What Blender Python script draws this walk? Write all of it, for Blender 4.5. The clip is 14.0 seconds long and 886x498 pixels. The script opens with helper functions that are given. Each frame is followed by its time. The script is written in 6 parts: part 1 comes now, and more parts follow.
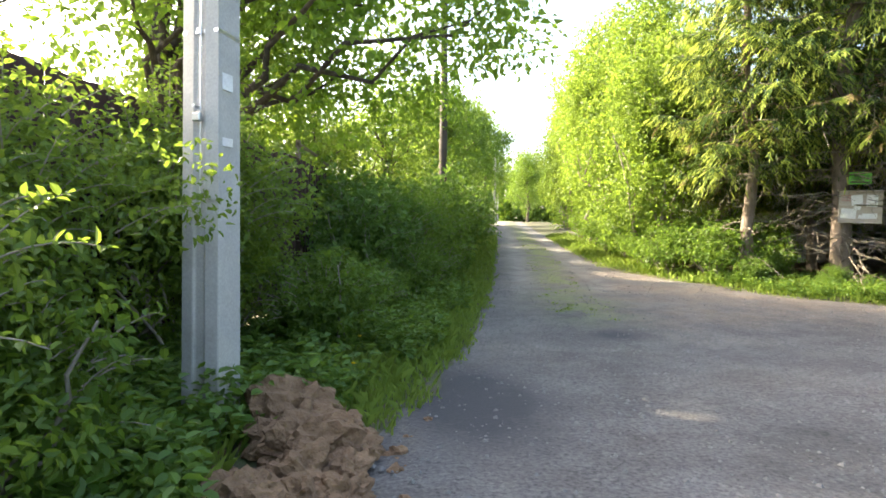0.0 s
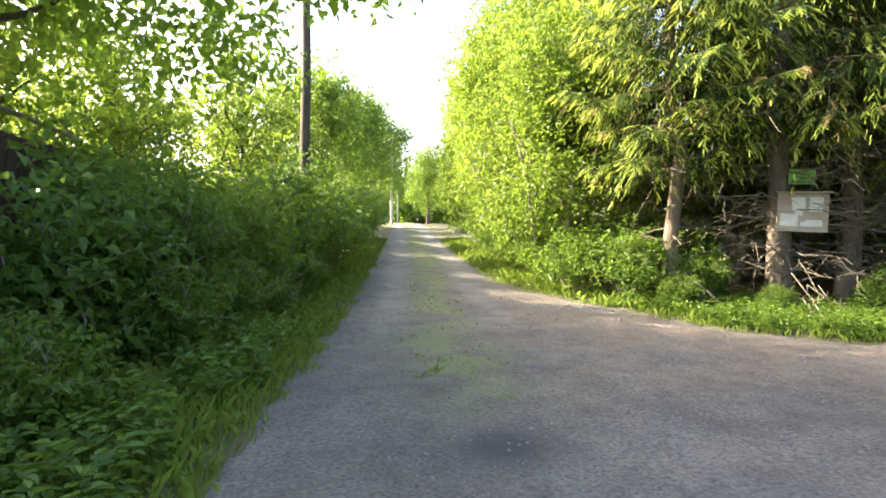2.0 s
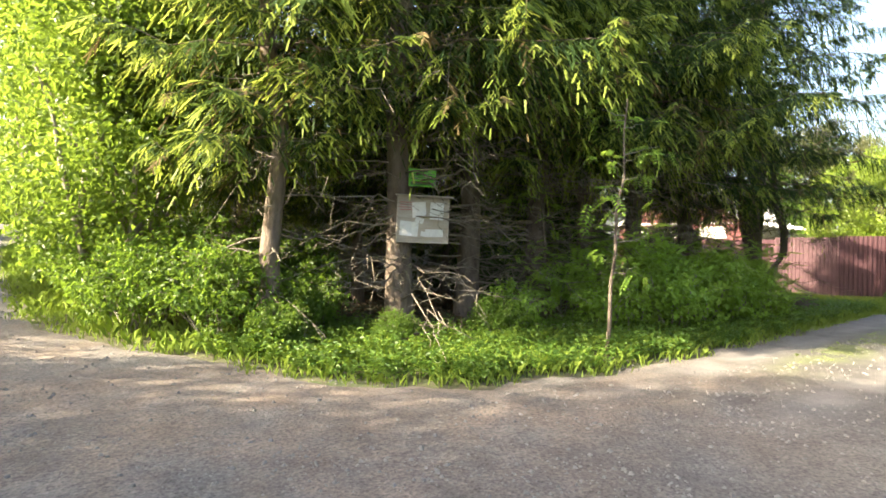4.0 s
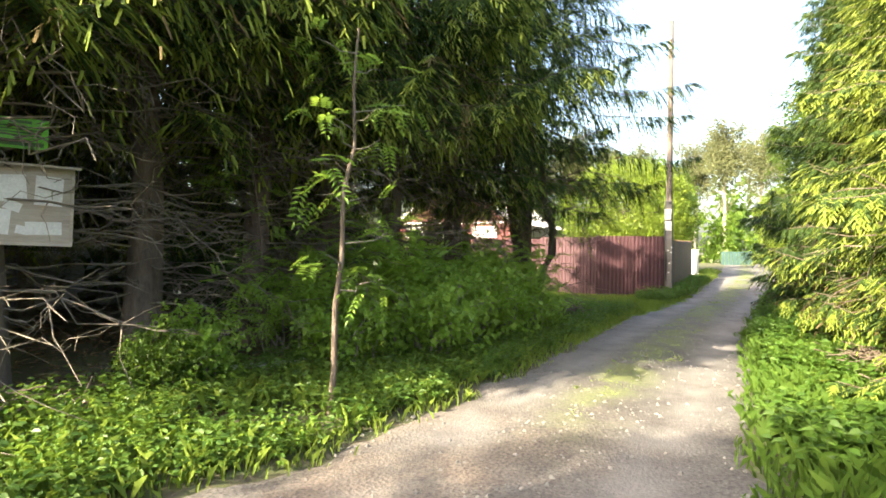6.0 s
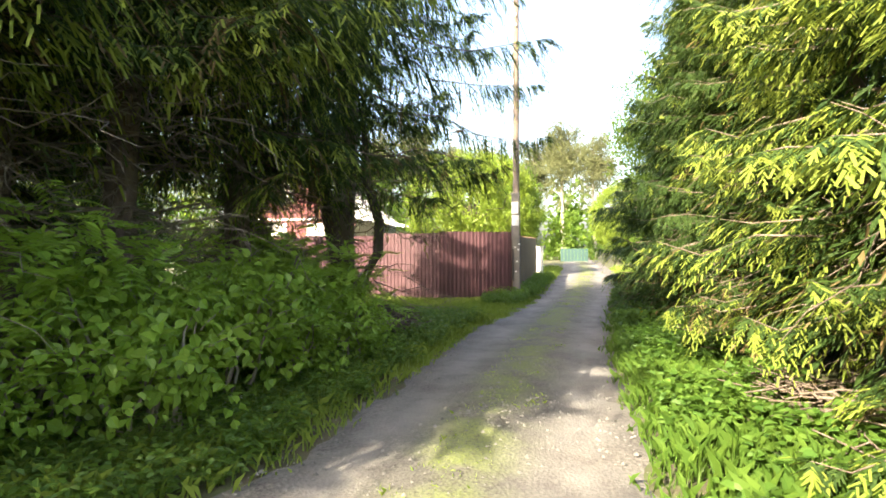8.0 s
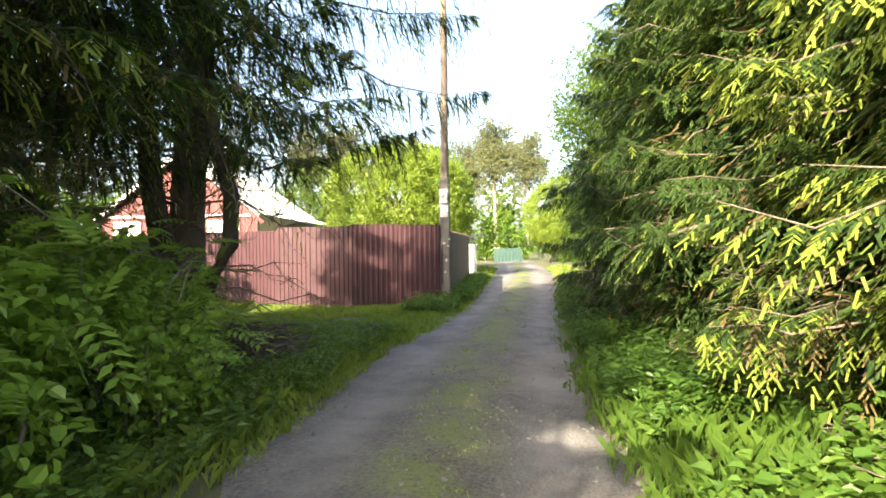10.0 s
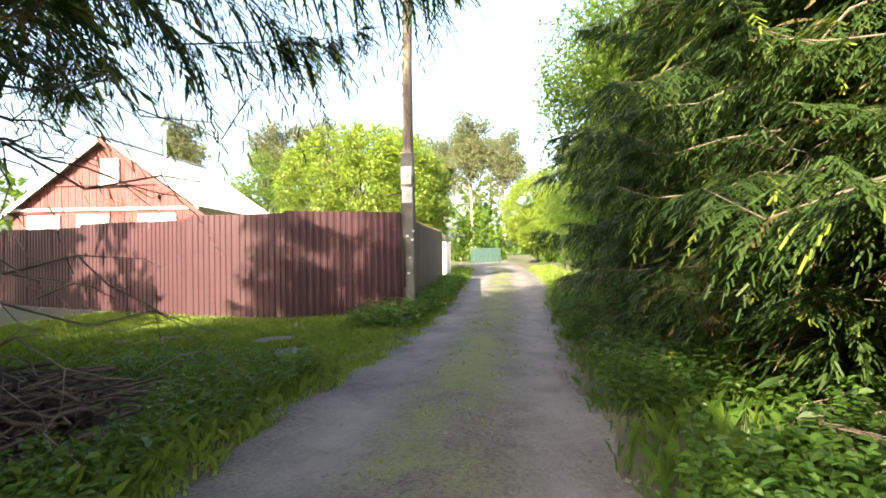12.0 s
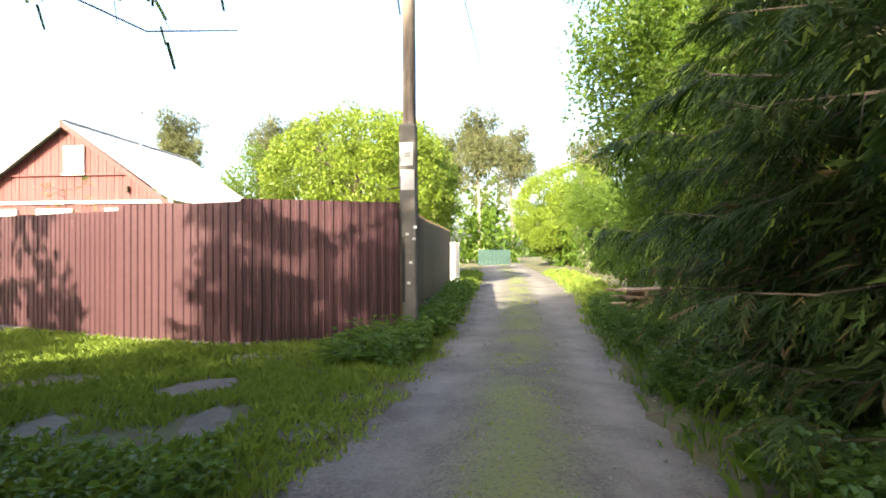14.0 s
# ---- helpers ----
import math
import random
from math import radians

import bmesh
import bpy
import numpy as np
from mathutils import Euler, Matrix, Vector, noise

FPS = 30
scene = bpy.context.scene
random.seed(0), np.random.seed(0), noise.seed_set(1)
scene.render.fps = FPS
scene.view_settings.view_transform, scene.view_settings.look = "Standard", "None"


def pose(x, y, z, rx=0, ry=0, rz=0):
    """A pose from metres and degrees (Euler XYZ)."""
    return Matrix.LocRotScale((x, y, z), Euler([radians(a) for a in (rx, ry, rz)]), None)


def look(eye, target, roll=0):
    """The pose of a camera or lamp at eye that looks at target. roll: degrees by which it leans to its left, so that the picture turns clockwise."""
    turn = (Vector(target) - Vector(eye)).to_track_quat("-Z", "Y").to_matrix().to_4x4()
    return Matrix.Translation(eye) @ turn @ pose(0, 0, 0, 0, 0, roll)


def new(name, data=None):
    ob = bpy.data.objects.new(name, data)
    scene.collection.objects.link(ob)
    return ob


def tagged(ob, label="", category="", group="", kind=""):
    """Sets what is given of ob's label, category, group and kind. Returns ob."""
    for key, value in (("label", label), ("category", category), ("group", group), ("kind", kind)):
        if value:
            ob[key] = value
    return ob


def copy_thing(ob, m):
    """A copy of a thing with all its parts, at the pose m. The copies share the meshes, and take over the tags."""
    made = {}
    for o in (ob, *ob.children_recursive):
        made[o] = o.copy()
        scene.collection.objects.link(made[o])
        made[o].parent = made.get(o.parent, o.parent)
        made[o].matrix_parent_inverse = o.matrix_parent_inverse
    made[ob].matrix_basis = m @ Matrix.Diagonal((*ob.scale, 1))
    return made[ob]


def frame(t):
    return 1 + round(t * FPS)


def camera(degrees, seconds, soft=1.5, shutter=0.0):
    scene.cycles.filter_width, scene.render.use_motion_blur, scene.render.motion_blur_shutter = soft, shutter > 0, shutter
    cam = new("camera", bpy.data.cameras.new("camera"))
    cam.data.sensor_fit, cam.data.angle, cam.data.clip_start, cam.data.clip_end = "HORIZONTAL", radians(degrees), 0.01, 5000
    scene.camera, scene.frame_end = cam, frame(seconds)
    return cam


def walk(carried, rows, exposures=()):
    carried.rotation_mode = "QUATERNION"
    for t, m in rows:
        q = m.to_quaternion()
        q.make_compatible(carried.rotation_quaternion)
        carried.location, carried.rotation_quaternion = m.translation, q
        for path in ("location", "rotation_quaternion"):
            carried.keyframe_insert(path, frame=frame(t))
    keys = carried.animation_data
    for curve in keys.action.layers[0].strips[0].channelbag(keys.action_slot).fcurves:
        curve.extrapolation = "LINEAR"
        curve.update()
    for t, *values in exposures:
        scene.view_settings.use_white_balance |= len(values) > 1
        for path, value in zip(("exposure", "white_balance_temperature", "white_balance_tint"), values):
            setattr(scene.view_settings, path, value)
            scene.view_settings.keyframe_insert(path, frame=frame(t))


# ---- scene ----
EXPOSURE, KELVIN, TINT = 2.5, 6900.0, 10.0
cam = camera(74.3, 14.0, soft=1.7)
# seconds, eye x y z, yaw, pitch, roll
ROWS = [
    (0.0, -0.000, -0.000, 1.098, 0.00, -1.21, -0.60),
    (0.5, 0.166, 0.906, 1.145, -1.30, -1.22, -0.55),
    (1.0, 0.343, 1.789, 1.194, -2.23, -1.25, -0.62),
    (1.5, 0.692, 2.631, 1.241, -4.88, -1.16, -0.57),
    (2.0, 1.089, 3.404, 1.281, -9.21, -1.02, -0.71),
    (2.5, 1.651, 4.089, 1.321, -18.84, -0.78, -0.71),
    (3.0, 2.131, 4.740, 1.389, -27.32, -0.62, -0.77),
    (3.5, 2.722, 5.292, 1.416, -35.28, -0.35, -0.79),
    (4.0, 3.348, 5.846, 1.409, -41.96, -0.11, -0.83),
    (6.5, 6.814, 7.062, 1.482, -66.84, 0.02, -0.35),
    (7.0, 7.563, 7.199, 1.461, -70.96, 0.03, -0.10),
    (7.5, 8.293, 7.284, 1.453, -74.39, 0.09, 0.01),
    (8.0, 8.972, 7.397, 1.443, -76.97, 0.09, 0.10),
    (8.5, 9.635, 7.452, 1.405, -79.92, 0.23, 0.16),
    (9.0, 10.368, 7.550, 1.391, -81.46, 0.17, 0.28),
    (11.5, 14.428, 7.669, 1.173, -85.53, 0.48, 0.84),
    (12.0, 15.181, 7.712, 1.179, -85.80, 0.40, 0.69),
    (12.5, 15.887, 7.698, 1.197, -85.77, 0.44, 0.50),
    (13.0, 16.589, 7.759, 1.206, -85.61, 0.41, 0.42),
    (13.5, 17.270, 7.831, 1.200, -85.66, 0.48, 0.38),
    (14.0, 17.908, 8.004, 1.217, -85.32, 0.51, 0.28),
]
walk(cam, [(t, pose(x, y, z, 90 + pitch, roll, yaw)) for t, x, y, z, yaw, pitch, roll in ROWS],
     [(0.0, EXPOSURE + 0.3, KELVIN, TINT), (4.0, EXPOSURE + 0.15, KELVIN, TINT), (9.0, EXPOSURE, KELVIN, TINT), (11.5, EXPOSURE - 0.15, KELVIN, TINT), (14.0, EXPOSURE - 0.16, KELVIN, TINT)])

# ---- world, sun, exposure ----
SUN_AZ, SUN_EL = -66.0, 28.5          # degrees from ahead (north) to the right, and above the horizon
world = bpy.data.worlds.new("sky")
scene.world = world
world.use_nodes = True
wn = world.node_tree
wn.nodes.clear()
sky = wn.nodes.new("ShaderNodeTexSky")
sky.sky_type = 'NISHITA'
sky.sun_disc = False
sky.sun_elevation, sky.sun_rotation = radians(SUN_EL), radians(SUN_AZ)
sky.air_density, sky.dust_density = 1.0, 5.0
bg = wn.nodes.new("ShaderNodeBackground")
bg.inputs["Strength"].default_value = 0.15
wo = wn.nodes.new("ShaderNodeOutputWorld")
wn.links.new(sky.outputs[0], bg.inputs[0])
wn.links.new(bg.outputs[0], wo.inputs[0])

to_sun = Vector((math.sin(radians(SUN_AZ)) * math.cos(radians(SUN_EL)),
                 math.cos(radians(SUN_AZ)) * math.cos(radians(SUN_EL)), math.sin(radians(SUN_EL))))
sun_data = bpy.data.lights.new("sun", 'SUN')
sun_data.energy, sun_data.angle, sun_data.color = 5.0, radians(0.55), (1.0, 0.88, 0.66)
sun_lamp = new("sun", sun_data)
sun_lamp.matrix_world = look(tuple(to_sun * 60), (0, 0, 0))


# ---- materials ----
def material(name):
    m = bpy.data.materials.new(name)
    m.use_nodes = True
    nt = m.node_tree
    nt.nodes.clear()
    out = nt.nodes.new("ShaderNodeOutputMaterial")
    return m, nt, out


def node(nt, kind, **values):
    n = nt.nodes.new(kind)
    for key, value in values.items():
        if key.startswith("i_"):
            n.inputs[key[2:].replace("_", " ")].default_value = value
        elif key == "operation":
            n.operation = value
        elif key == "blend_type":
            n.blend_type = value
        elif key == "feature":
            n.feature = value
        elif key == "attribute_name":
            n.attribute_name = value
    return n


def ramp(nt, source, stops):
    r = nt.nodes.new("ShaderNodeValToRGB")
    el = r.color_ramp.elements
    el[0].position, el[0].color = stops[0][0], (*stops[0][1], 1)
    el[1].position, el[1].color = stops[-1][0], (*stops[-1][1], 1)
    for p, c in stops[1:-1]:
        e = el.new(p)
        e.color = (*c, 1)
    nt.links.new(source, r.inputs[0])
    return r.outputs[0]


def noise_tex(nt, scale, detail=4.0, rough=0.6, stretch=None):
    tc = nt.nodes.new("ShaderNodeTexCoord")
    n = nt.nodes.new("ShaderNodeTexNoise")
    n.inputs["Scale"].default_value = scale
    n.inputs["Detail"].default_value = detail
    n.inputs["Roughness"].default_value = rough
    if stretch:
        mp = nt.nodes.new("ShaderNodeMapping")
        mp.inputs["Scale"].default_value = stretch
        nt.links.new(tc.outputs["Object"], mp.inputs[0])
        nt.links.new(mp.outputs[0], n.inputs["Vector"])
    else:
        nt.links.new(tc.outputs["Object"], n.inputs["Vector"])
    return n.outputs["Fac"]


def mix_color(nt, fac, a, b, blend='MIX'):
    m = nt.nodes.new("ShaderNodeMix")
    m.data_type, m.blend_type = 'RGBA', blend
    for slot, v in ((0, fac), (6, a), (7, b)):
        if hasattr(v, "links"):
            nt.links.new(v, m.inputs[slot])
        elif slot == 0:
            m.inputs[0].default_value = v
        else:
            m.inputs[slot].default_value = (*v, 1)
    return m.outputs[2]


def bump(nt, height, strength, distance):
    b = nt.nodes.new("ShaderNodeBump")
    b.inputs["Strength"].default_value, b.inputs["Distance"].default_value = strength, distance
    nt.links.new(height, b.inputs["Height"])
    return b.outputs[0]


def leaf_material(name, dark, light, glow, translucent=0.45, rough=0.45, big=0.35):
    """Leaf: two tones from leaf to leaf and from clump to clump, light shining through."""
    m, nt, out = material(name)
    geo = nt.nodes.new("ShaderNodeNewGeometry")
    c = ramp(nt, geo.outputs["Random Per Island"], [(0.0, dark), (1.0, light)])
    n = noise_tex(nt, 1.6, 2.0)
    c = mix_color(nt, ramp(nt, n, [(0.35, (big, big, big)), (0.7, (0, 0, 0))]), c, dark)
    p = nt.nodes.new("ShaderNodeBsdfPrincipled")
    p.inputs["Roughness"].default_value = rough
    p.inputs["Specular IOR Level"].default_value = 0.35 if rough < 0.5 else 0.12
    nt.links.new(c, p.inputs["Base Color"])
    t = nt.nodes.new("ShaderNodeBsdfTranslucent")
    nt.links.new(mix_color(nt, 0.55, c, glow), t.inputs["Color"])
    mx = nt.nodes.new("ShaderNodeMixShader")
    mx.inputs[0].default_value = translucent
    nt.links.new(p.outputs[0], mx.inputs[1])
    nt.links.new(t.outputs[0], mx.inputs[2])
    nt.links.new(mx.outputs[0], out.inputs[0])
    return m


def solid(name, stops, scale, rough=0.8, bump_amount=0.4, bump_dist=0.01, detail=6.0, stretch=None, metallic=0.0,
          fine=None, per_object=0.0):
    """A solid surface with coarse and fine variation and relief."""
    m, nt, out = material(name)
    a = noise_tex(nt, scale, detail, 0.65, stretch)
    b = noise_tex(nt, fine or scale * 9, 3.0, 0.6, stretch)
    c = ramp(nt, a, stops)
    c = mix_color(nt, 0.35, c, ramp(nt, b, [(0.3, (0.45, 0.45, 0.45)), (0.7, (1, 1, 1))]), 'MULTIPLY')
    if per_object:
        oi = nt.nodes.new("ShaderNodeObjectInfo")
        lo = 1 - per_object
        c = mix_color(nt, 1.0, c, ramp(nt, oi.outputs["Random"], [(0, (lo, lo, lo)), (1, (1, 1, 1))]), 'MULTIPLY')
    p = nt.nodes.new("ShaderNodeBsdfPrincipled")
    nt.links.new(c, p.inputs["Base Color"])
    p.inputs["Roughness"].default_value, p.inputs["Metallic"].default_value = rough, metallic
    add = node(nt, "ShaderNodeMath", operation='ADD')
    nt.links.new(a, add.inputs[0])
    nt.links.new(b, add.inputs[1])
    nt.links.new(bump(nt, add.outputs[0], bump_amount, bump_dist), p.inputs["Normal"])
    nt.links.new(p.outputs[0], out.inputs[0])
    return m


def ground_material():
    m, nt, out = material("soil_and_moss")
    a = noise_tex(nt, 0.5, 5)
    b = noise_tex(nt, 6.0, 6, 0.7)
    c = ramp(nt, a, [(0.35, (0.06, 0.09, 0.024)), (0.6, (0.085, 0.085, 0.036))])
    c = mix_color(nt, ramp(nt, b, [(0.42, (0, 0, 0)), (0.62, (1, 1, 1))]), c, (0.075, 0.06, 0.04))
    p = nt.nodes.new("ShaderNodeBsdfPrincipled")
    p.inputs["Roughness"].default_value = 0.95
    nt.links.new(c, p.inputs["Base Color"])
    nt.links.new(bump(nt, b, 0.8, 0.03), p.inputs["Normal"])
    nt.links.new(p.outputs[0], out.inputs[0])
    return m


def road_material():
    """Gravel and packed earth; moss along the crown of the lanes (attribute crown), dark loose grit where the attribute says."""
    m, nt, out = material("gravel_road")
    big = noise_tex(nt, 0.45, 4)
    mid = noise_tex(nt, 3.2, 6, 0.7)
    fine = noise_tex(nt, 34.0, 4, 0.75)
    tc = nt.nodes.new("ShaderNodeTexCoord")
    vor = nt.nodes.new("ShaderNodeTexVoronoi")
    vor.inputs["Scale"].default_value = 42.0
    nt.links.new(tc.outputs["Object"], vor.inputs["Vector"])
    c = ramp(nt, big, [(0.3, (0.138, 0.134, 0.133)), (0.5, (0.192, 0.184, 0.179)), (0.7, (0.235, 0.216, 0.198))])
    at_earth = node(nt, "ShaderNodeAttribute", attribute_name="earth")
    earth = node(nt, "ShaderNodeMath", operation='MULTIPLY')
    nt.links.new(at_earth.outputs["Fac"], earth.inputs[0])
    nt.links.new(ramp(nt, noise_tex(nt, 0.9, 6, 0.7), [(0.38, (0, 0, 0)), (0.6, (0.9, 0.9, 0.9))]), earth.inputs[1])
    c = mix_color(nt, earth.outputs[0], c, (0.27, 0.215, 0.175))
    c = mix_color(nt, 0.8, c, ramp(nt, mid, [(0.3, (0.5, 0.48, 0.46)), (0.7, (1, 1, 1))]), 'MULTIPLY')
    c = mix_color(nt, 0.95, c, ramp(nt, fine, [(0.34, (0.34, 0.34, 0.35)), (0.48, (0.85, 0.85, 0.85)), (0.66, (1.25, 1.24, 1.22))]), 'MULTIPLY')
    stone = ramp(nt, vor.outputs["Color"], [(0.1, (0.55, 0.55, 0.57)), (0.9, (1.0, 0.98, 0.96))])
    c = mix_color(nt, 0.6, c, stone, 'MULTIPLY')
    at_crown = node(nt, "ShaderNodeAttribute", attribute_name="crown")
    moss = node(nt, "ShaderNodeMath", operation='MULTIPLY')
    nt.links.new(at_crown.outputs["Fac"], moss.inputs[0])
    patch = noise_tex(nt, 1.1, 3, 0.6)
    nt.links.new(ramp(nt, patch, [(0.40, (0.10, 0.10, 0.10)), (0.54, (1, 1, 1))]), moss.inputs[1])
    broken = node(nt, "ShaderNodeMath", operation='MULTIPLY')
    nt.links.new(moss.outputs[0], broken.inputs[0])
    nt.links.new(ramp(nt, fine, [(0.36, (0.25, 0.25, 0.25)), (0.54, (0.95, 0.95, 0.95))]), broken.inputs[1])
    at_track = node(nt, "ShaderNodeAttribute", attribute_name="track")
    smooth_track = node(nt, "ShaderNodeMath", operation='MULTIPLY')
    nt.links.new(at_track.outputs["Fac"], smooth_track.inputs[0])
    nt.links.new(ramp(nt, patch, [(0.35, (0.25, 0.25, 0.25)), (0.55, (0.8, 0.8, 0.8))]), smooth_track.inputs[1])
    c = mix_color(nt, smooth_track.outputs[0], c, ramp(nt, mid, [(0.3, (0.17, 0.165, 0.165)), (0.7, (0.235, 0.222, 0.212))]))
    c = mix_color(nt, 0.6, c, ramp(nt, patch, [(0.32, (0.62, 0.6, 0.58)), (0.62, (1, 1, 1))]), 'MULTIPLY')
    c = mix_color(nt, broken.outputs[0], c, (0.14, 0.17, 0.045))
    at_grit = node(nt, "ShaderNodeAttribute", attribute_name="grit")
    grit = node(nt, "ShaderNodeMath", operation='MULTIPLY')
    nt.links.new(at_grit.outputs["Fac"], grit.inputs[0])
    nt.links.new(ramp(nt, mid, [(0.3, (0.45, 0.45, 0.45)), (0.5, (1, 1, 1))]), grit.inputs[1])
    grit.use_clamp = True
    c = mix_color(nt, grit.outputs[0], c, (0.04, 0.04, 0.045))
    p = nt.nodes.new("ShaderNodeBsdfPrincipled")
    p.inputs["Roughness"].default_value = 0.92
    nt.links.new(c, p.inputs["Base Color"])
    add = node(nt, "ShaderNodeMath", operation='ADD')
    nt.links.new(fine, add.inputs[0])
    nt.links.new(vor.outputs["Distance"], add.inputs[1])
    nt.links.new(bump(nt, add.outputs[0], 0.5, 0.010), p.inputs["Normal"])
    nt.links.new(p.outputs[0], out.inputs[0])
    return m


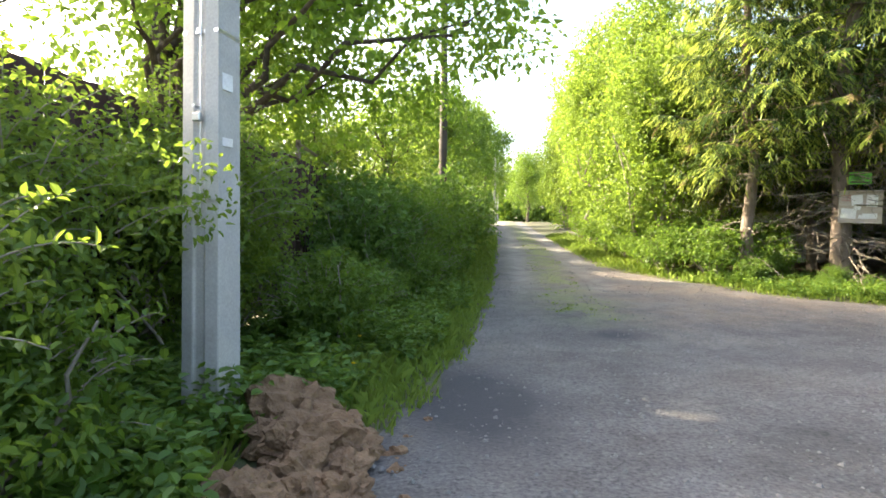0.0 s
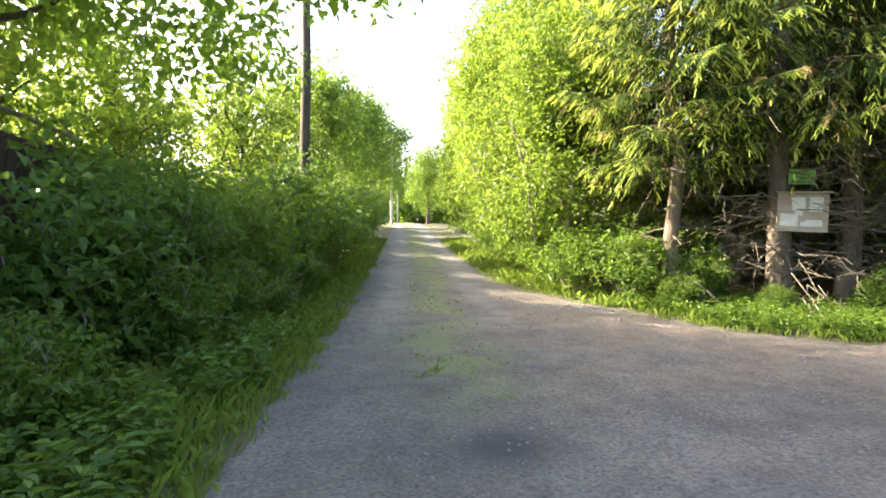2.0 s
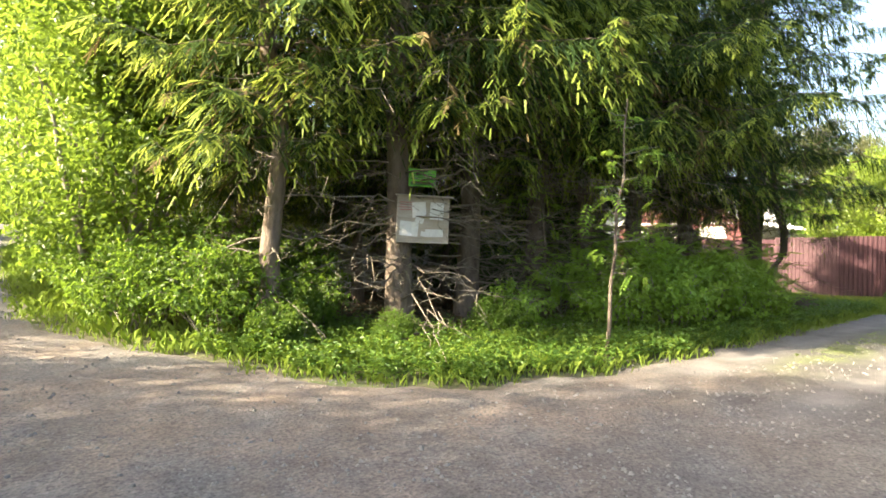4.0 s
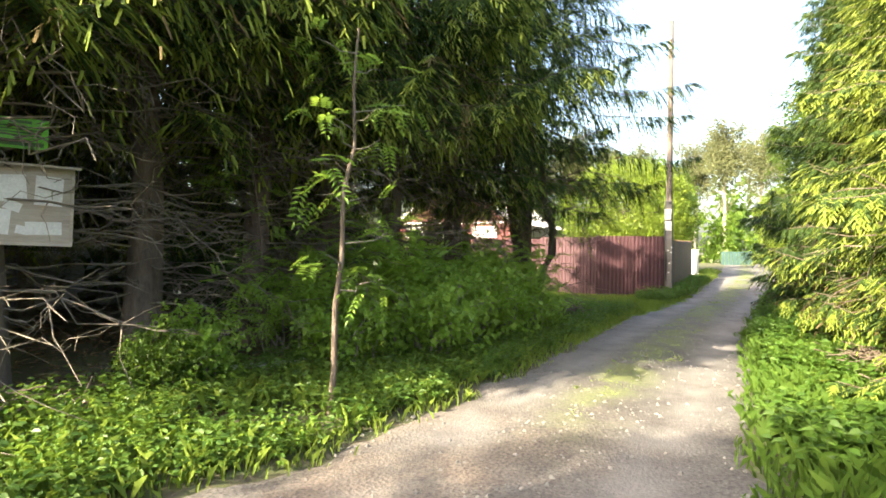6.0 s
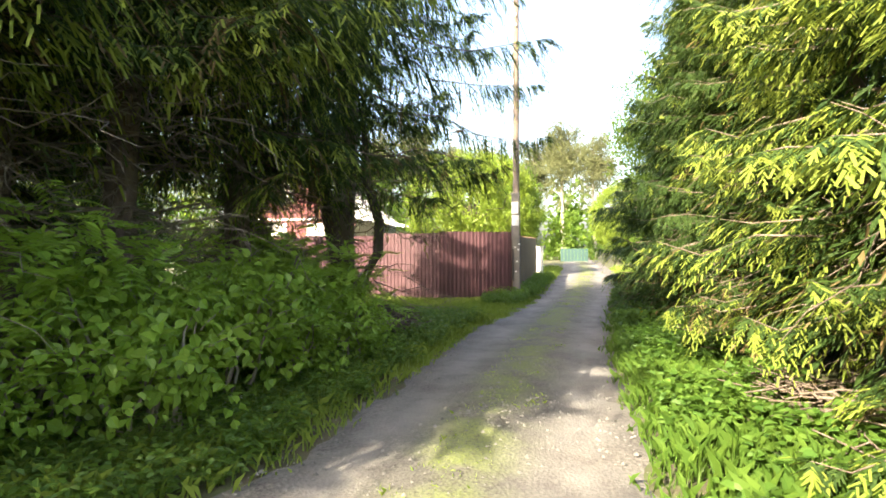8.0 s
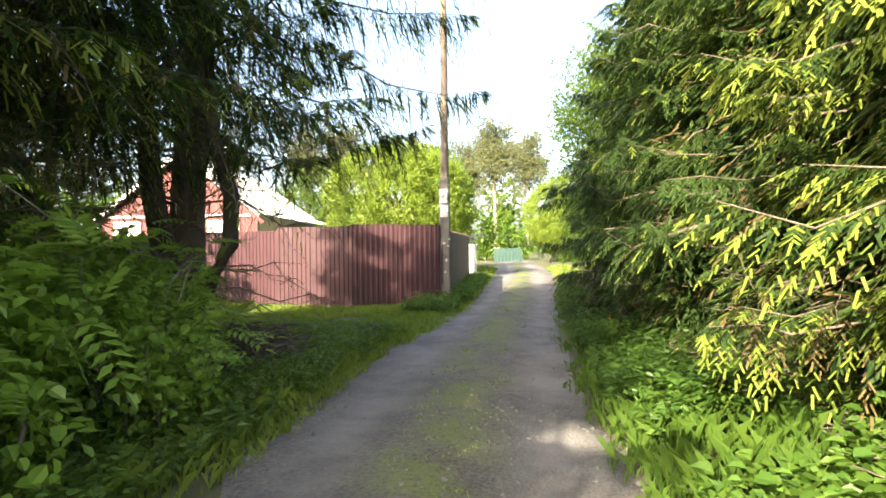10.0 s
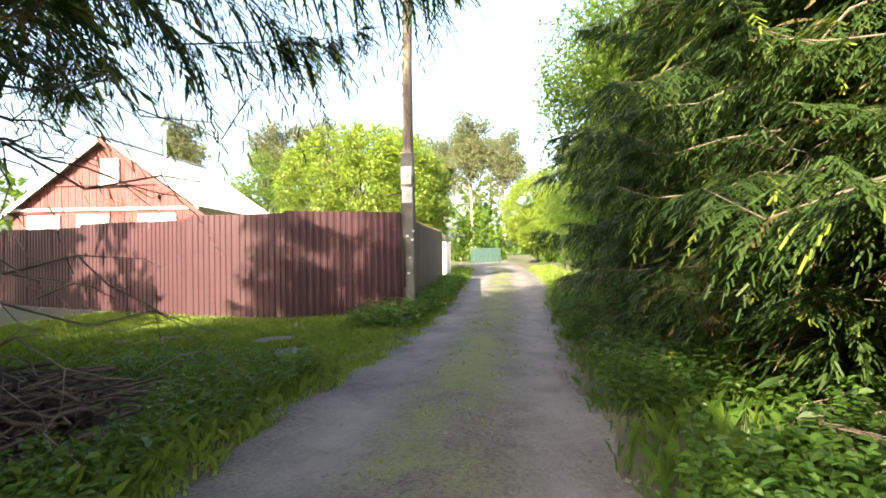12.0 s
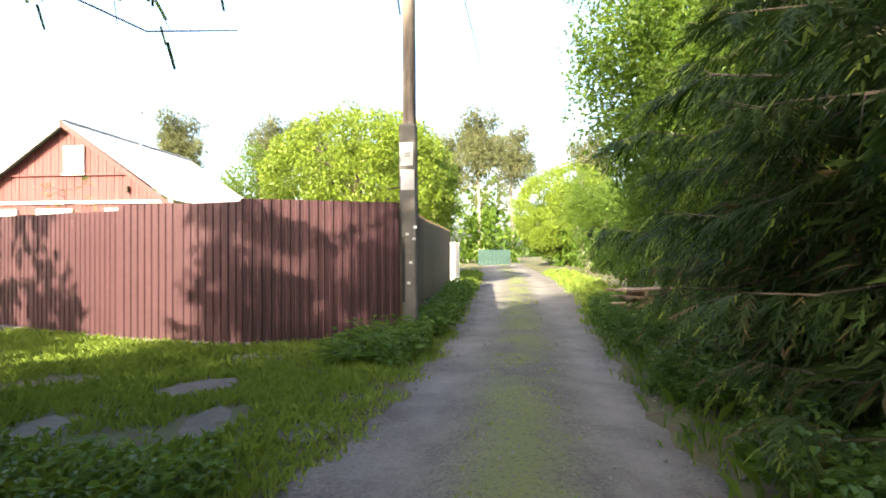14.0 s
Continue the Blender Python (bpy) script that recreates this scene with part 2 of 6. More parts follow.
MAT = {
    "ground": ground_material(),
    "road": road_material(),
    "leaf_bright": leaf_material("leaf_bright", (0.05, 0.105, 0.016), (0.14, 0.215, 0.03), (0.32, 0.44, 0.05), 0.5, 0.45, 0.6),
    "leaf_willow": leaf_material("leaf_willow", (0.11, 0.175, 0.02), (0.19, 0.26, 0.03), (0.36, 0.46, 0.05), 0.35, 0.45, 0.2),
    "leaf_mid": leaf_material("leaf_mid", (0.05, 0.108, 0.018), (0.11, 0.185, 0.03), (0.28, 0.42, 0.04), 0.45),
    "leaf_hedge": leaf_material("leaf_hedge", (0.035, 0.085, 0.016), (0.085, 0.16, 0.028), (0.25, 0.40, 0.05), 0.4),
    "leaf_maple": leaf_material("leaf_maple", (0.05, 0.12, 0.018), (0.12, 0.21, 0.03), (0.42, 0.60, 0.06), 0.58),
    "leaf_rowan": leaf_material("leaf_rowan", (0.15, 0.27, 0.042), (0.23, 0.37, 0.062), (0.42, 0.60, 0.08), 0.5, 0.4, 0.25),
    "leaf_herb": leaf_material("leaf_herb", (0.05, 0.115, 0.02), (0.11, 0.19, 0.032), (0.30, 0.44, 0.05), 0.4),
    "grass": leaf_material("grass_blades", (0.13, 0.20, 0.036), (0.24, 0.32, 0.055), (0.34, 0.44, 0.06), 0.4),
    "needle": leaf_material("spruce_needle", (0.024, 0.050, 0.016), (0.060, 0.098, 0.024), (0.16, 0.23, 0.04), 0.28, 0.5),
    # real pale shoots, also spread wider as painted sunlit tips
    "needle_tip": leaf_material("spruce_shoot_and_sun", (0.14, 0.20, 0.035), (0.27, 0.32, 0.065), (0.5, 0.58, 0.10), 0.42, 0.5),
    "needle_dry": leaf_material("dry_spruce", (0.10, 0.075, 0.035), (0.17, 0.13, 0.06), (0.3, 0.22, 0.1), 0.2, 0.8),
    "pine": leaf_material("pine_needle", (0.085, 0.105, 0.05), (0.16, 0.165, 0.085), (0.3, 0.32, 0.12), 0.3, 0.5),
    "yellow": leaf_material("dandelion", (0.75, 0.45, 0.01), (0.85, 0.6, 0.02), (0.9, 0.7, 0.05), 0.2, 0.6, 0.1),
    "bark": solid("spruce_bark", [(0.3, (0.095, 0.07, 0.055)), (0.7, (0.25, 0.20, 0.165))], 7.0, 0.95, 0.9, 0.02, stretch=(1, 1, 0.35)),
    "bark_pale": solid("grey_bark", [(0.3, (0.16, 0.145, 0.12)), (0.7, (0.31, 0.28, 0.235))], 9.0, 0.9, 0.6, 0.01, stretch=(1, 1, 0.3)),
    "bark_dark": solid("oak_bark", [(0.3, (0.045, 0.035, 0.028)), (0.7, (0.13, 0.105, 0.085))], 8.0, 0.95, 1.0, 0.03, stretch=(1, 1, 0.3)),
    "dead": solid("dead_twig", [(0.3, (0.14, 0.115, 0.09)), (0.7, (0.30, 0.26, 0.215))], 14.0, 0.9, 0.3, 0.004),
    "concrete": solid("pole_concrete", [(0.3, (0.36, 0.355, 0.335)), (0.7, (0.5, 0.49, 0.465))], 2.2, 0.85, 0.35, 0.004, fine=60),
    "stub_concrete": solid("dark_old_concrete", [(0.3, (0.115, 0.108, 0.10)), (0.7, (0.19, 0.18, 0.165))], 2.6, 0.9, 0.5, 0.006, fine=50),
    "steel": solid("galvanised_steel", [(0.3, (0.55, 0.56, 0.57)), (0.7, (0.7, 0.7, 0.7))], 20, 0.35, 0.1, 0.001, metallic=0.9),
    "cable": solid("black_cable", [(0.3, (0.02, 0.02, 0.02)), (0.7, (0.035, 0.035, 0.035))], 20, 0.6, 0.1, 0.001),
    "pole_wood": solid("weathered_pole", [(0.3, (0.10, 0.080, 0.066)), (0.7, (0.21, 0.175, 0.148))], 3.0, 0.9, 0.6, 0.01, stretch=(6, 6, 0.4)),
    "pole_dark": solid("tarred_pole", [(0.3, (0.035, 0.027, 0.022)), (0.7, (0.10, 0.08, 0.065))], 3.0, 0.85, 0.6, 0.01, stretch=(6, 6, 0.4)),
    "sheet": solid("brown_red_sheet", [(0.3, (0.068, 0.032, 0.040)), (0.7, (0.09, 0.044, 0.053))], 1.3, 0.40, 0.08, 0.002, per_object=0.12),
    "sheet_dark": solid("dark_brown_sheet", [(0.3, (0.030, 0.010, 0.008)), (0.7, (0.046, 0.015, 0.012))], 1.3, 0.7, 0.08, 0.002, per_object=0.15),
    "sheet_back": solid("fence_board_brown", [(0.3, (0.13, 0.085, 0.05)), (0.7, (0.22, 0.145, 0.085))], 3.0, 0.8, 0.4, 0.006, stretch=(6, 6, 0.4), per_object=0.35),
    "paper": solid("notice_paper", [(0.3, (0.62, 0.62, 0.62)), (0.7, (0.8, 0.8, 0.79))], 7, 0.8, 0.15, 0.002),
    "plywood": solid("weathered_board", [(0.3, (0.34, 0.29, 0.24)), (0.7, (0.50, 0.45, 0.39))], 5, 0.85, 0.3, 0.004, stretch=(0.4, 4, 4)),
    "green_sign": solid("green_sign", [(0.3, (0.10, 0.42, 0.02)), (0.7, (0.14, 0.5, 0.035))], 5, 0.45, 0.05, 0.001),
    "print": solid("print_dark", [(0.3, (0.05, 0.12, 0.04)), (0.7, (0.07, 0.15, 0.05))], 12, 0.7, 0.05, 0.001),
    "print_red": solid("print_red", [(0.3, (0.38, 0.14, 0.12)), (0.7, (0.45, 0.2, 0.17))], 12, 0.7, 0.05, 0.001),
    "red_wood": solid("red_house_planks", [(0.3, (0.13, 0.034, 0.036)), (0.55, (0.17, 0.048, 0.050)), (0.8, (0.21, 0.085, 0.08))], 2.4, 0.75, 0.4, 0.006, stretch=(5, 5, 0.5), per_object=0.25),
    "white_paint": solid("white_paint", [(0.3, (0.68, 0.67, 0.64)), (0.7, (0.8, 0.79, 0.77))], 4, 0.6, 0.15, 0.003),
    "roof": solid("grey_slate_sheet", [(0.3, (0.5, 0.51, 0.52)), (0.7, (0.64, 0.64, 0.64))], 1.6, 0.5, 0.2, 0.006),
    "siding": solid("pale_siding", [(0.3, (0.5, 0.52, 0.55)), (0.7, (0.66, 0.68, 0.7))], 3, 0.6, 0.15, 0.003, per_object=0.15),
    "clay": solid("dug_clay", [(0.3, (0.12, 0.068, 0.036)), (0.7, (0.27, 0.165, 0.092))], 4.0, 0.95, 0.9, 0.03),
    "stone": solid("gravel_stone", [(0.3, (0.11, 0.106, 0.103)), (0.7, (0.22, 0.212, 0.2))], 9.0, 0.9, 0.3, 0.005),
    "slab": solid("stone_slab", [(0.3, (0.09, 0.082, 0.075)), (0.7, (0.15, 0.138, 0.122))], 5.0, 0.9, 0.5, 0.01),
    "birch": solid("birch_log", [(0.35, (0.5, 0.48, 0.45)), (0.75, (0.7, 0.68, 0.64))], 9.0, 0.8, 0.4, 0.005),
    "log_end": solid("firewood", [(0.3, (0.30, 0.2, 0.13)), (0.7, (0.45, 0.33, 0.23))], 9.0, 0.9, 0.4, 0.005, per_object=0.3),
    "teal": solid("teal_fence", [(0.3, (0.004, 0.035, 0.033)), (0.7, (0.007, 0.05, 0.045))], 3.0, 0.6, 0.1, 0.003),
    "litter": leaf_material("dead_litter", (0.11, 0.075, 0.045), (0.22, 0.155, 0.095), (0.2, 0.15, 0.1), 0.15, 0.9),
}
gm, gnt, gout = material("window_glass")
gp = gnt.nodes.new("ShaderNodeBsdfPrincipled")
gp.inputs["Base Color"].default_value = (0.03, 0.035, 0.04, 1)
gp.inputs["Roughness"].default_value = 0.06
gnt.links.new(gp.outputs[0], gout.inputs[0])
MAT["glass"] = gm


# ---- mesh helpers ----
def fast_mesh(name, verts, faces, mats, index=None, smooth=False):
    """A mesh from arrays; all faces have the same number of corners."""
    verts, faces = np.asarray(verts, np.float32), np.asarray(faces, np.int32)
    me = bpy.data.meshes.new(name)
    n, k = faces.shape
    me.vertices.add(len(verts))
    me.vertices.foreach_set("co", verts.ravel())
    me.loops.add(n * k)
    me.loops.foreach_set("vertex_index", faces.ravel())
    me.polygons.add(n)
    me.polygons.foreach_set("loop_start", np.arange(0, n * k, k, dtype=np.int32))
    me.polygons.foreach_set("loop_total", np.full(n, k, np.int32))
    for m in (mats if isinstance(mats, (list, tuple)) else [mats]):
        me.materials.append(m)
    if index is not None:
        me.polygons.foreach_set("material_index", np.asarray(index, np.int32))
    me.polygons.foreach_set("use_smooth", np.full(n, smooth, bool))
    me.update(calc_edges=True)
    return me


def part(name, data, mat, parent, label=""):
    """Links a bmesh or a ready mesh as one mesh object under a thing or a part."""
    if isinstance(data, bmesh.types.BMesh):
        me = bpy.data.meshes.new(name)
        data.to_mesh(me)
        data.free()
        me.materials.append(mat)
    else:
        me = data
    ob = new(name, me)
    ob.parent = parent
    if label:
        ob["label"] = label
    return ob


def thing(name, m, label, category, group="", kind=""):
    e = new(name)
    e.matrix_basis = m
    e.empty_display_size = 0.2
    return tagged(e, label, category, group, kind)


def box(size, at=(0, 0, 0), bevel=0.0, turn=None):
    bm = bmesh.new()
    bmesh.ops.create_cube(bm, size=1.0)
    bmesh.ops.scale(bm, vec=size, verts=bm.verts)
    if bevel:
        bmesh.ops.bevel(bm, geom=list(bm.edges), offset=bevel, segments=1, affect='EDGES')
    if turn is not None:
        bmesh.ops.transform(bm, matrix=turn, verts=bm.verts)
    bmesh.ops.translate(bm, vec=at, verts=bm.verts)
    return bm


def tube(points, radii, sides=7):
    """Vertices and quads of a tapered tube along points."""
    p = np.asarray(points, float)
    n = len(p)
    d = np.gradient(p, axis=0)
    d /= np.linalg.norm(d, axis=1)[:, None] + 1e-9
    ref = np.where(np.abs(d[:, 2:3]) > 0.9, np.array([[1.0, 0, 0]]), np.array([[0, 0, 1.0]]))
    u = np.cross(d, ref)
    u /= np.linalg.norm(u, axis=1)[:, None] + 1e-9
    v = np.cross(d, u)
    a = np.arange(sides) * 2 * np.pi / sides
    r = np.asarray(radii, float)[:, None, None]
    ring = p[:, None, :] + r * (np.cos(a)[None, :, None] * u[:, None, :] + np.sin(a)[None, :, None] * v[:, None, :])
    i, j = np.meshgrid(np.arange(n - 1), np.arange(sides), indexing="ij")
    q = np.stack([i * sides + j, i * sides + (j + 1) % sides, (i + 1) * sides + (j + 1) % sides, (i + 1) * sides + j], -1)
    return ring.reshape(-1, 3), q.reshape(-1, 4)


def merge(pieces):
    vs, fs, k = [], [], 0
    for v, f in pieces:
        vs.append(v)
        fs.append(np.asarray(f) + k)
        k += len(v)
    return np.concatenate(vs), np.concatenate(fs)


def unit(a):
    return a / (np.linalg.norm(a, axis=-1, keepdims=True) + 1e-9)


def leaf_quads(base, along, normal, length, width, fold=0.25, droop=0.15, belly=0.45):
    """One folded, pointed leaf (two triangles' worth of quad) at each base point."""
    n = len(base)
    along, side = unit(along), unit(np.cross(along, normal))
    up = np.cross(side, along)
    length, width = np.broadcast_to(length, n)[:, None], np.broadcast_to(width, n)[:, None]
    mid = base + along * length * belly
    v = np.stack([base, mid + side * width * 0.5 + up * width * fold, base + along * length - up * length * droop,
                  mid - side * width * 0.5 + up * width * fold], 1)
    f = np.arange(n * 4).reshape(n, 4)
    return v.reshape(-1, 3), f


def needle_shoots(base, along, normal, length, width):
    """One blunt needle-covered shoot at each base point: narrow at the root, full towards the rounded end."""
    n = len(base)
    along, side = unit(along), unit(np.cross(along, normal))
    length, width = np.broadcast_to(length, n)[:, None], np.broadcast_to(width, n)[:, None]
    tip = base + along * length
    tip[:, 2] -= 0.12 * length[:, 0]
    v = np.stack([base - side * width * 0.42, base + side * width * 0.42, tip + side * width * 0.34, tip - side * width * 0.34], 1)
    return v.reshape(-1, 3), np.arange(n * 4).reshape(n, 4)


def ovate_leaves(base, along, normal, length, width, fold=0.22, droop=0.18):
    """One ovate leaf folded along its midrib at each base point."""
    n = len(base)
    along, side = unit(along), unit(np.cross(along, normal))
    up = np.cross(side, along)
    length, width = np.broadcast_to(length, n)[:, None], np.broadcast_to(width, n)[:, None]
    low, high = base + along * length * 0.25, base + along * length * 0.66 - up * length * droop * 0.4
    tip = base + along * length - up * length * droop
    rise = up * width * fold
    v = np.stack([base, low + side * width * 0.44 + rise, high + side * width * 0.42 + rise, tip,
                  high - side * width * 0.42 + rise, low - side * width * 0.44 + rise], 1)
    f = (np.array([(0, 1, 2, 3), (0, 3, 4, 5)])[None] + np.arange(n)[:, None, None] * 6).reshape(-1, 4)
    return v.reshape(-1, 3), f


def ball_points(rng, n, centre, radius, shell=0.55):
    d = unit(rng.normal(size=(n, 3)))
    r = (1 - shell * rng.random((n, 1)) ** 1.6)
    return centre + d * r * radius, d


# ---- the lie of the land ----
def smooth01(v, a, b):
    t = np.clip((v - a) / (b - a), 0, 1)
    return t * t * (3 - 2 * t)


def land(x, y):
    """Height of the ground: rising up the north lane, nearly level along the east lane."""
    x, y = np.asarray(x, float), np.asarray(y, float)
    north = 0.057 * (np.maximum(y - 10.8, 0) + 0.6 * np.log1p(np.exp(-np.abs(y - 10.8) / 0.6)))
    north = np.where(y > 60, 0.057 * 49.2 + 0.01 * (y - 60), north)
    west = 1 - smooth01(x, 9, 22)
    low = -0.13 * (1 - smooth01(y, 5.5, 10.5)) * (1 - smooth01(x, 3, 12))
    east = 0.012 * np.maximum(x - 30, 0) * (1 - smooth01(x, 75, 140)) + 0.54 * smooth01(x, 75, 140)
    return north * west * 0.97 + low + east


ROAD = [(-0.8, -40), (-0.72, 2.0), (-0.44, 3.9), (0.04, 5.7), (0.5, 9), (0.95, 12.5), (1.9, 22), (4.4, 50), (6.4, 72),
        (9.2, 72), (7.3, 50), (5.0, 24), (4.5, 16.6), (5.0, 14.3), (5.95, 12.5), (6.5, 11.2), (7.6, 10.1), (9.9, 9.6),
        (13.5, 9.4), (19.4, 9.4), (23, 8.9), (28, 8.65), (43, 8.5), (75, 8.9), (75, 5.6), (43, 5.3), (33, 5.7), (28, 6.25),
        (23.3, 6.6), (18, 6.85), (10.8, 6.8), (8.2, 6.45), (6.6, 5.2), (5.7, 2), (5.4, -40)]


def road_distance(x, y):
    """Metres from the edge of the road, negative on it."""
    x, y = np.asarray(x, float), np.asarray(y, float)
    best, inside = np.full(x.shape, 1e9), np.zeros(x.shape, bool)
    for (ax, ay), (bx, by) in zip(ROAD, ROAD[1:] + ROAD[:1]):
        ex, ey = bx - ax, by - ay
        t = np.clip(((x - ax) * ex + (y - ay) * ey) / (ex * ex + ey * ey), 0, 1)
        best = np.minimum(best, np.hypot(x - ax - t * ex, y - ay - t * ey))
        cross = (ay > y) != (by > y)
        inside ^= cross & (x < (bx - ax) * (y - ay) / np.where(by == ay, 1e-9, by - ay) + ax)
    return np.where(inside, -best, best)


def wave(x, y, s, k=0.0):
    """Cheap smooth unevenness."""
    return (np.sin(x * 1.7 / s + 1.3 + k) * np.cos(y * 1.3 / s + 0.4 + k) + np.sin((x + y) * 2.9 / s + k) * 0.5
            + np.cos((x - 0.6 * y) * 5.3 / s + 2 * k) * 0.3) / 1.8


def spread_axis(a, b, step, far):
    core = np.arange(a, b + step / 2, step)
    out = [step * 1.5]
    while sum(out) < far:
        out.append(out[-1] * 1.35)
    grow = np.cumsum(out)
    return np.concatenate([a - grow[::-1], core, b + grow])


def grid_faces(nx, ny):
    i, j = np.meshgrid(np.arange(nx - 1), np.arange(ny - 1), indexing="ij")
    a = i * ny + j
    return np.stack([a, a + ny, a + ny + 1, a + 1], -1).reshape(-1, 4)


gx, gy = spread_axis(-8, 46, 0.3, 900), spread_axis(-4, 34, 0.3, 900)
X, Y = np.meshgrid(gx, gy, indexing="ij")
dist = road_distance(X, Y)
def bank_height(x, y, d):
    clearing = smooth01(x, 13, 17) * (1 - smooth01(x, 60, 90)) * (y > 7.5)
    return (0.10 - 0.12 * clearing) * smooth01(d, 0.2, 2.5) * (1 - smooth01(d, 20, 60))


bank = bank_height(X, Y, dist)
Z = land(X, Y) + bank + 0.03 * wave(X, Y, 0.9) * smooth01(dist, 0, 1) - 0.09 * smooth01(-dist, 0.0, 0.5)
ground = new("ground", fast_mesh("ground", np.stack([X, Y, Z], -1).reshape(-1, 3), grid_faces(*X.shape), MAT["ground"], smooth=True))
tagged(ground, "dark soil ground with moss and weeds around the lanes", "ground", kind="structure")


def floor_z(x, y):
    d = road_distance(x, y)
    return land(x, y) + bank_height(x, y, d)


def floor_at(x, y):
    return float(floor_z(np.array([x]), np.array([y]))[0])


def lane_crown(x, y):
    """How near a place is to the grassy strip between the wheel tracks."""
    north_mid = np.interp(y, [9, 12, 16, 22, 50, 72], [2.2, 2.45, 2.85, 3.5, 5.85, 7.8])
    east_mid = np.interp(x, [8, 14, 20, 28, 43, 75], [8.3, 8.15, 7.95, 7.45, 6.95, 7.2])
    n = np.exp(-((x - north_mid) / 0.42) ** 2) * smooth01(y, 9, 13)
    n = np.maximum(n, np.exp(-((x - 2.2) / 0.6) ** 2 - ((y - 9.6) / 1.6) ** 2) * 0.9)
    e = np.exp(-((y - east_mid) / 0.33) ** 2) * smooth01(x, 9.5, 13)
    return np.maximum(n, e * (x > 7))


def wheel_track(x, y):
    """Nearness to the two worn wheel tracks of the east lane and the north lane."""
    north_mid = np.interp(y, [9, 12, 16, 22, 50, 72], [2.2, 2.45, 2.85, 3.5, 5.85, 7.8])
    east_mid = np.interp(x, [8, 14, 20, 28, 43, 75], [8.3, 8.15, 7.95, 7.45, 6.95, 7.2])
    n = np.exp(-((np.abs(x - north_mid) - 0.78) / 0.3) ** 2) * smooth01(y, 10, 14)
    e = np.exp(-((np.abs(y - east_mid) - 0.72) / 0.28) ** 2) * smooth01(x, 7.5, 11)
    return np.maximum(n * (x < 9), e * (x > 7))


def build_road():
    step = 0.14
    xs, ys = np.arange(-2.2, 12, step), np.arange(-6, 30, step)
    pieces = [(xs, ys), (np.arange(xs[-1], 46, step), np.arange(4.4, 10.6, step)),
              (np.arange(1.4, 11, 0.3), np.arange(ys[-1], 74, 0.4)), (np.arange(46 - 0.14, 77, 0.4), np.arange(4.4, 10.4, 0.3)),
              (np.arange(-2.2, 7, 0.6), np.arange(-42, -5.9, 0.6))]
    made = []
    for i, (px, py) in enumerate(pieces):
        if i == 3:
            px = np.arange(pieces[1][0][-1], 77, 0.4)
        A, B = np.meshgrid(px, py, indexing="ij")
        d = road_distance(A, B) + 0.22 * wave(A, B, 0.5) + 0.05 * wave(A, B, 0.2, 2.0)
        rut = lane_crown(A, B)
        h = land(A, B) + 0.012 - 0.10 * smooth01(d, -0.35, 0.35) + 0.02 * wave(A, B, 1.1, 1.0) * smooth01(-d, 0, 1) + 0.035 * rut - 0.02 * wheel_track(A, B) \
            + 0.006 * wave(A, B, 0.16, 3.0)
        f = grid_faces(*A.shape)
        keep = (d.ravel()[f] < 0.4).any(1)
        made.append((np.stack([A, B, h], -1).reshape(-1, 3), f[keep], rut.ravel(),
                     (1.8 * np.exp(-((A - 0.25) / 0.48) ** 2 - ((B - 4.35) / 0.95) ** 2)
                      + 1.2 * np.exp(-((A - 2.1) / 0.35) ** 2 - ((B - 7.1) / 0.35) ** 2)).ravel(), wheel_track(A, B).ravel(),
                     (smooth01(B, 6.0, 9.5) * (1 - smooth01(A, 9.0, 13.0)) * smooth01(A, 0.8, 3.0) * (1 - smooth01(B, 13.0, 20.0))).ravel()))
    v, f = merge([(m[0], m[1]) for m in made])
    me = fast_mesh("road", v, f, MAT["road"], smooth=True)
    for name, k in (("crown", 2), ("grit", 3), ("track", 4), ("earth", 5)):
        at = me.attributes.new(name, 'FLOAT', 'POINT')
        at.data.foreach_set("value", np.concatenate([m[k] for m in made]).astype(np.float32))
    bm = bmesh.new()
    bm.from_mesh(me)
    bmesh.ops.delete(bm, geom=[q for q in bm.verts if not q.link_faces], context='VERTS')
    bm.to_mesh(me)
    bm.free()
    return new("road", me)


tagged(build_road(), "grey gravel lane with packed earth and mossy middle strip", "road", kind="structure")


# ---- trees and bushes ----
def wood_mesh(name, limbs, mat, sides=7):
    v, f = merge([tube(p, r, sides) for p, r in limbs])
    return fast_mesh(name, v, f, mat, smooth=True)


def bent(rng, start, end, n=6, wobble=0.08, sag=0.0):
    t = np.linspace(0, 1, n)[:, None]
    p = np.asarray(start) * (1 - t) + np.asarray(end) * t
    size = np.linalg.norm(np.asarray(end) - np.asarray(start))
    w = rng.normal(size=(n, 3)) * wobble * size
    w[0] = 0
    p = p + w * np.sin(t * np.pi * 0.9 + 0.1)
    p[:, 2] += sag * size * np.sin(t[:, 0] * np.pi)
    return p


def crown_clumps(rng, n, centre, radius, clump, lean=0.75):
    """Centres and sizes of the leaf clumps that make up an uneven crown."""
    d = unit(rng.normal(size=(n, 3)))
    r = lean + (1 - lean) * rng.random((n, 1)) - 0.45 * (rng.random((n, 1)) < 0.25)
    c = np.asarray(centre) + d * r * np.asarray(radius)
    return c, clump * (0.65 + 0.7 * rng.random(n))


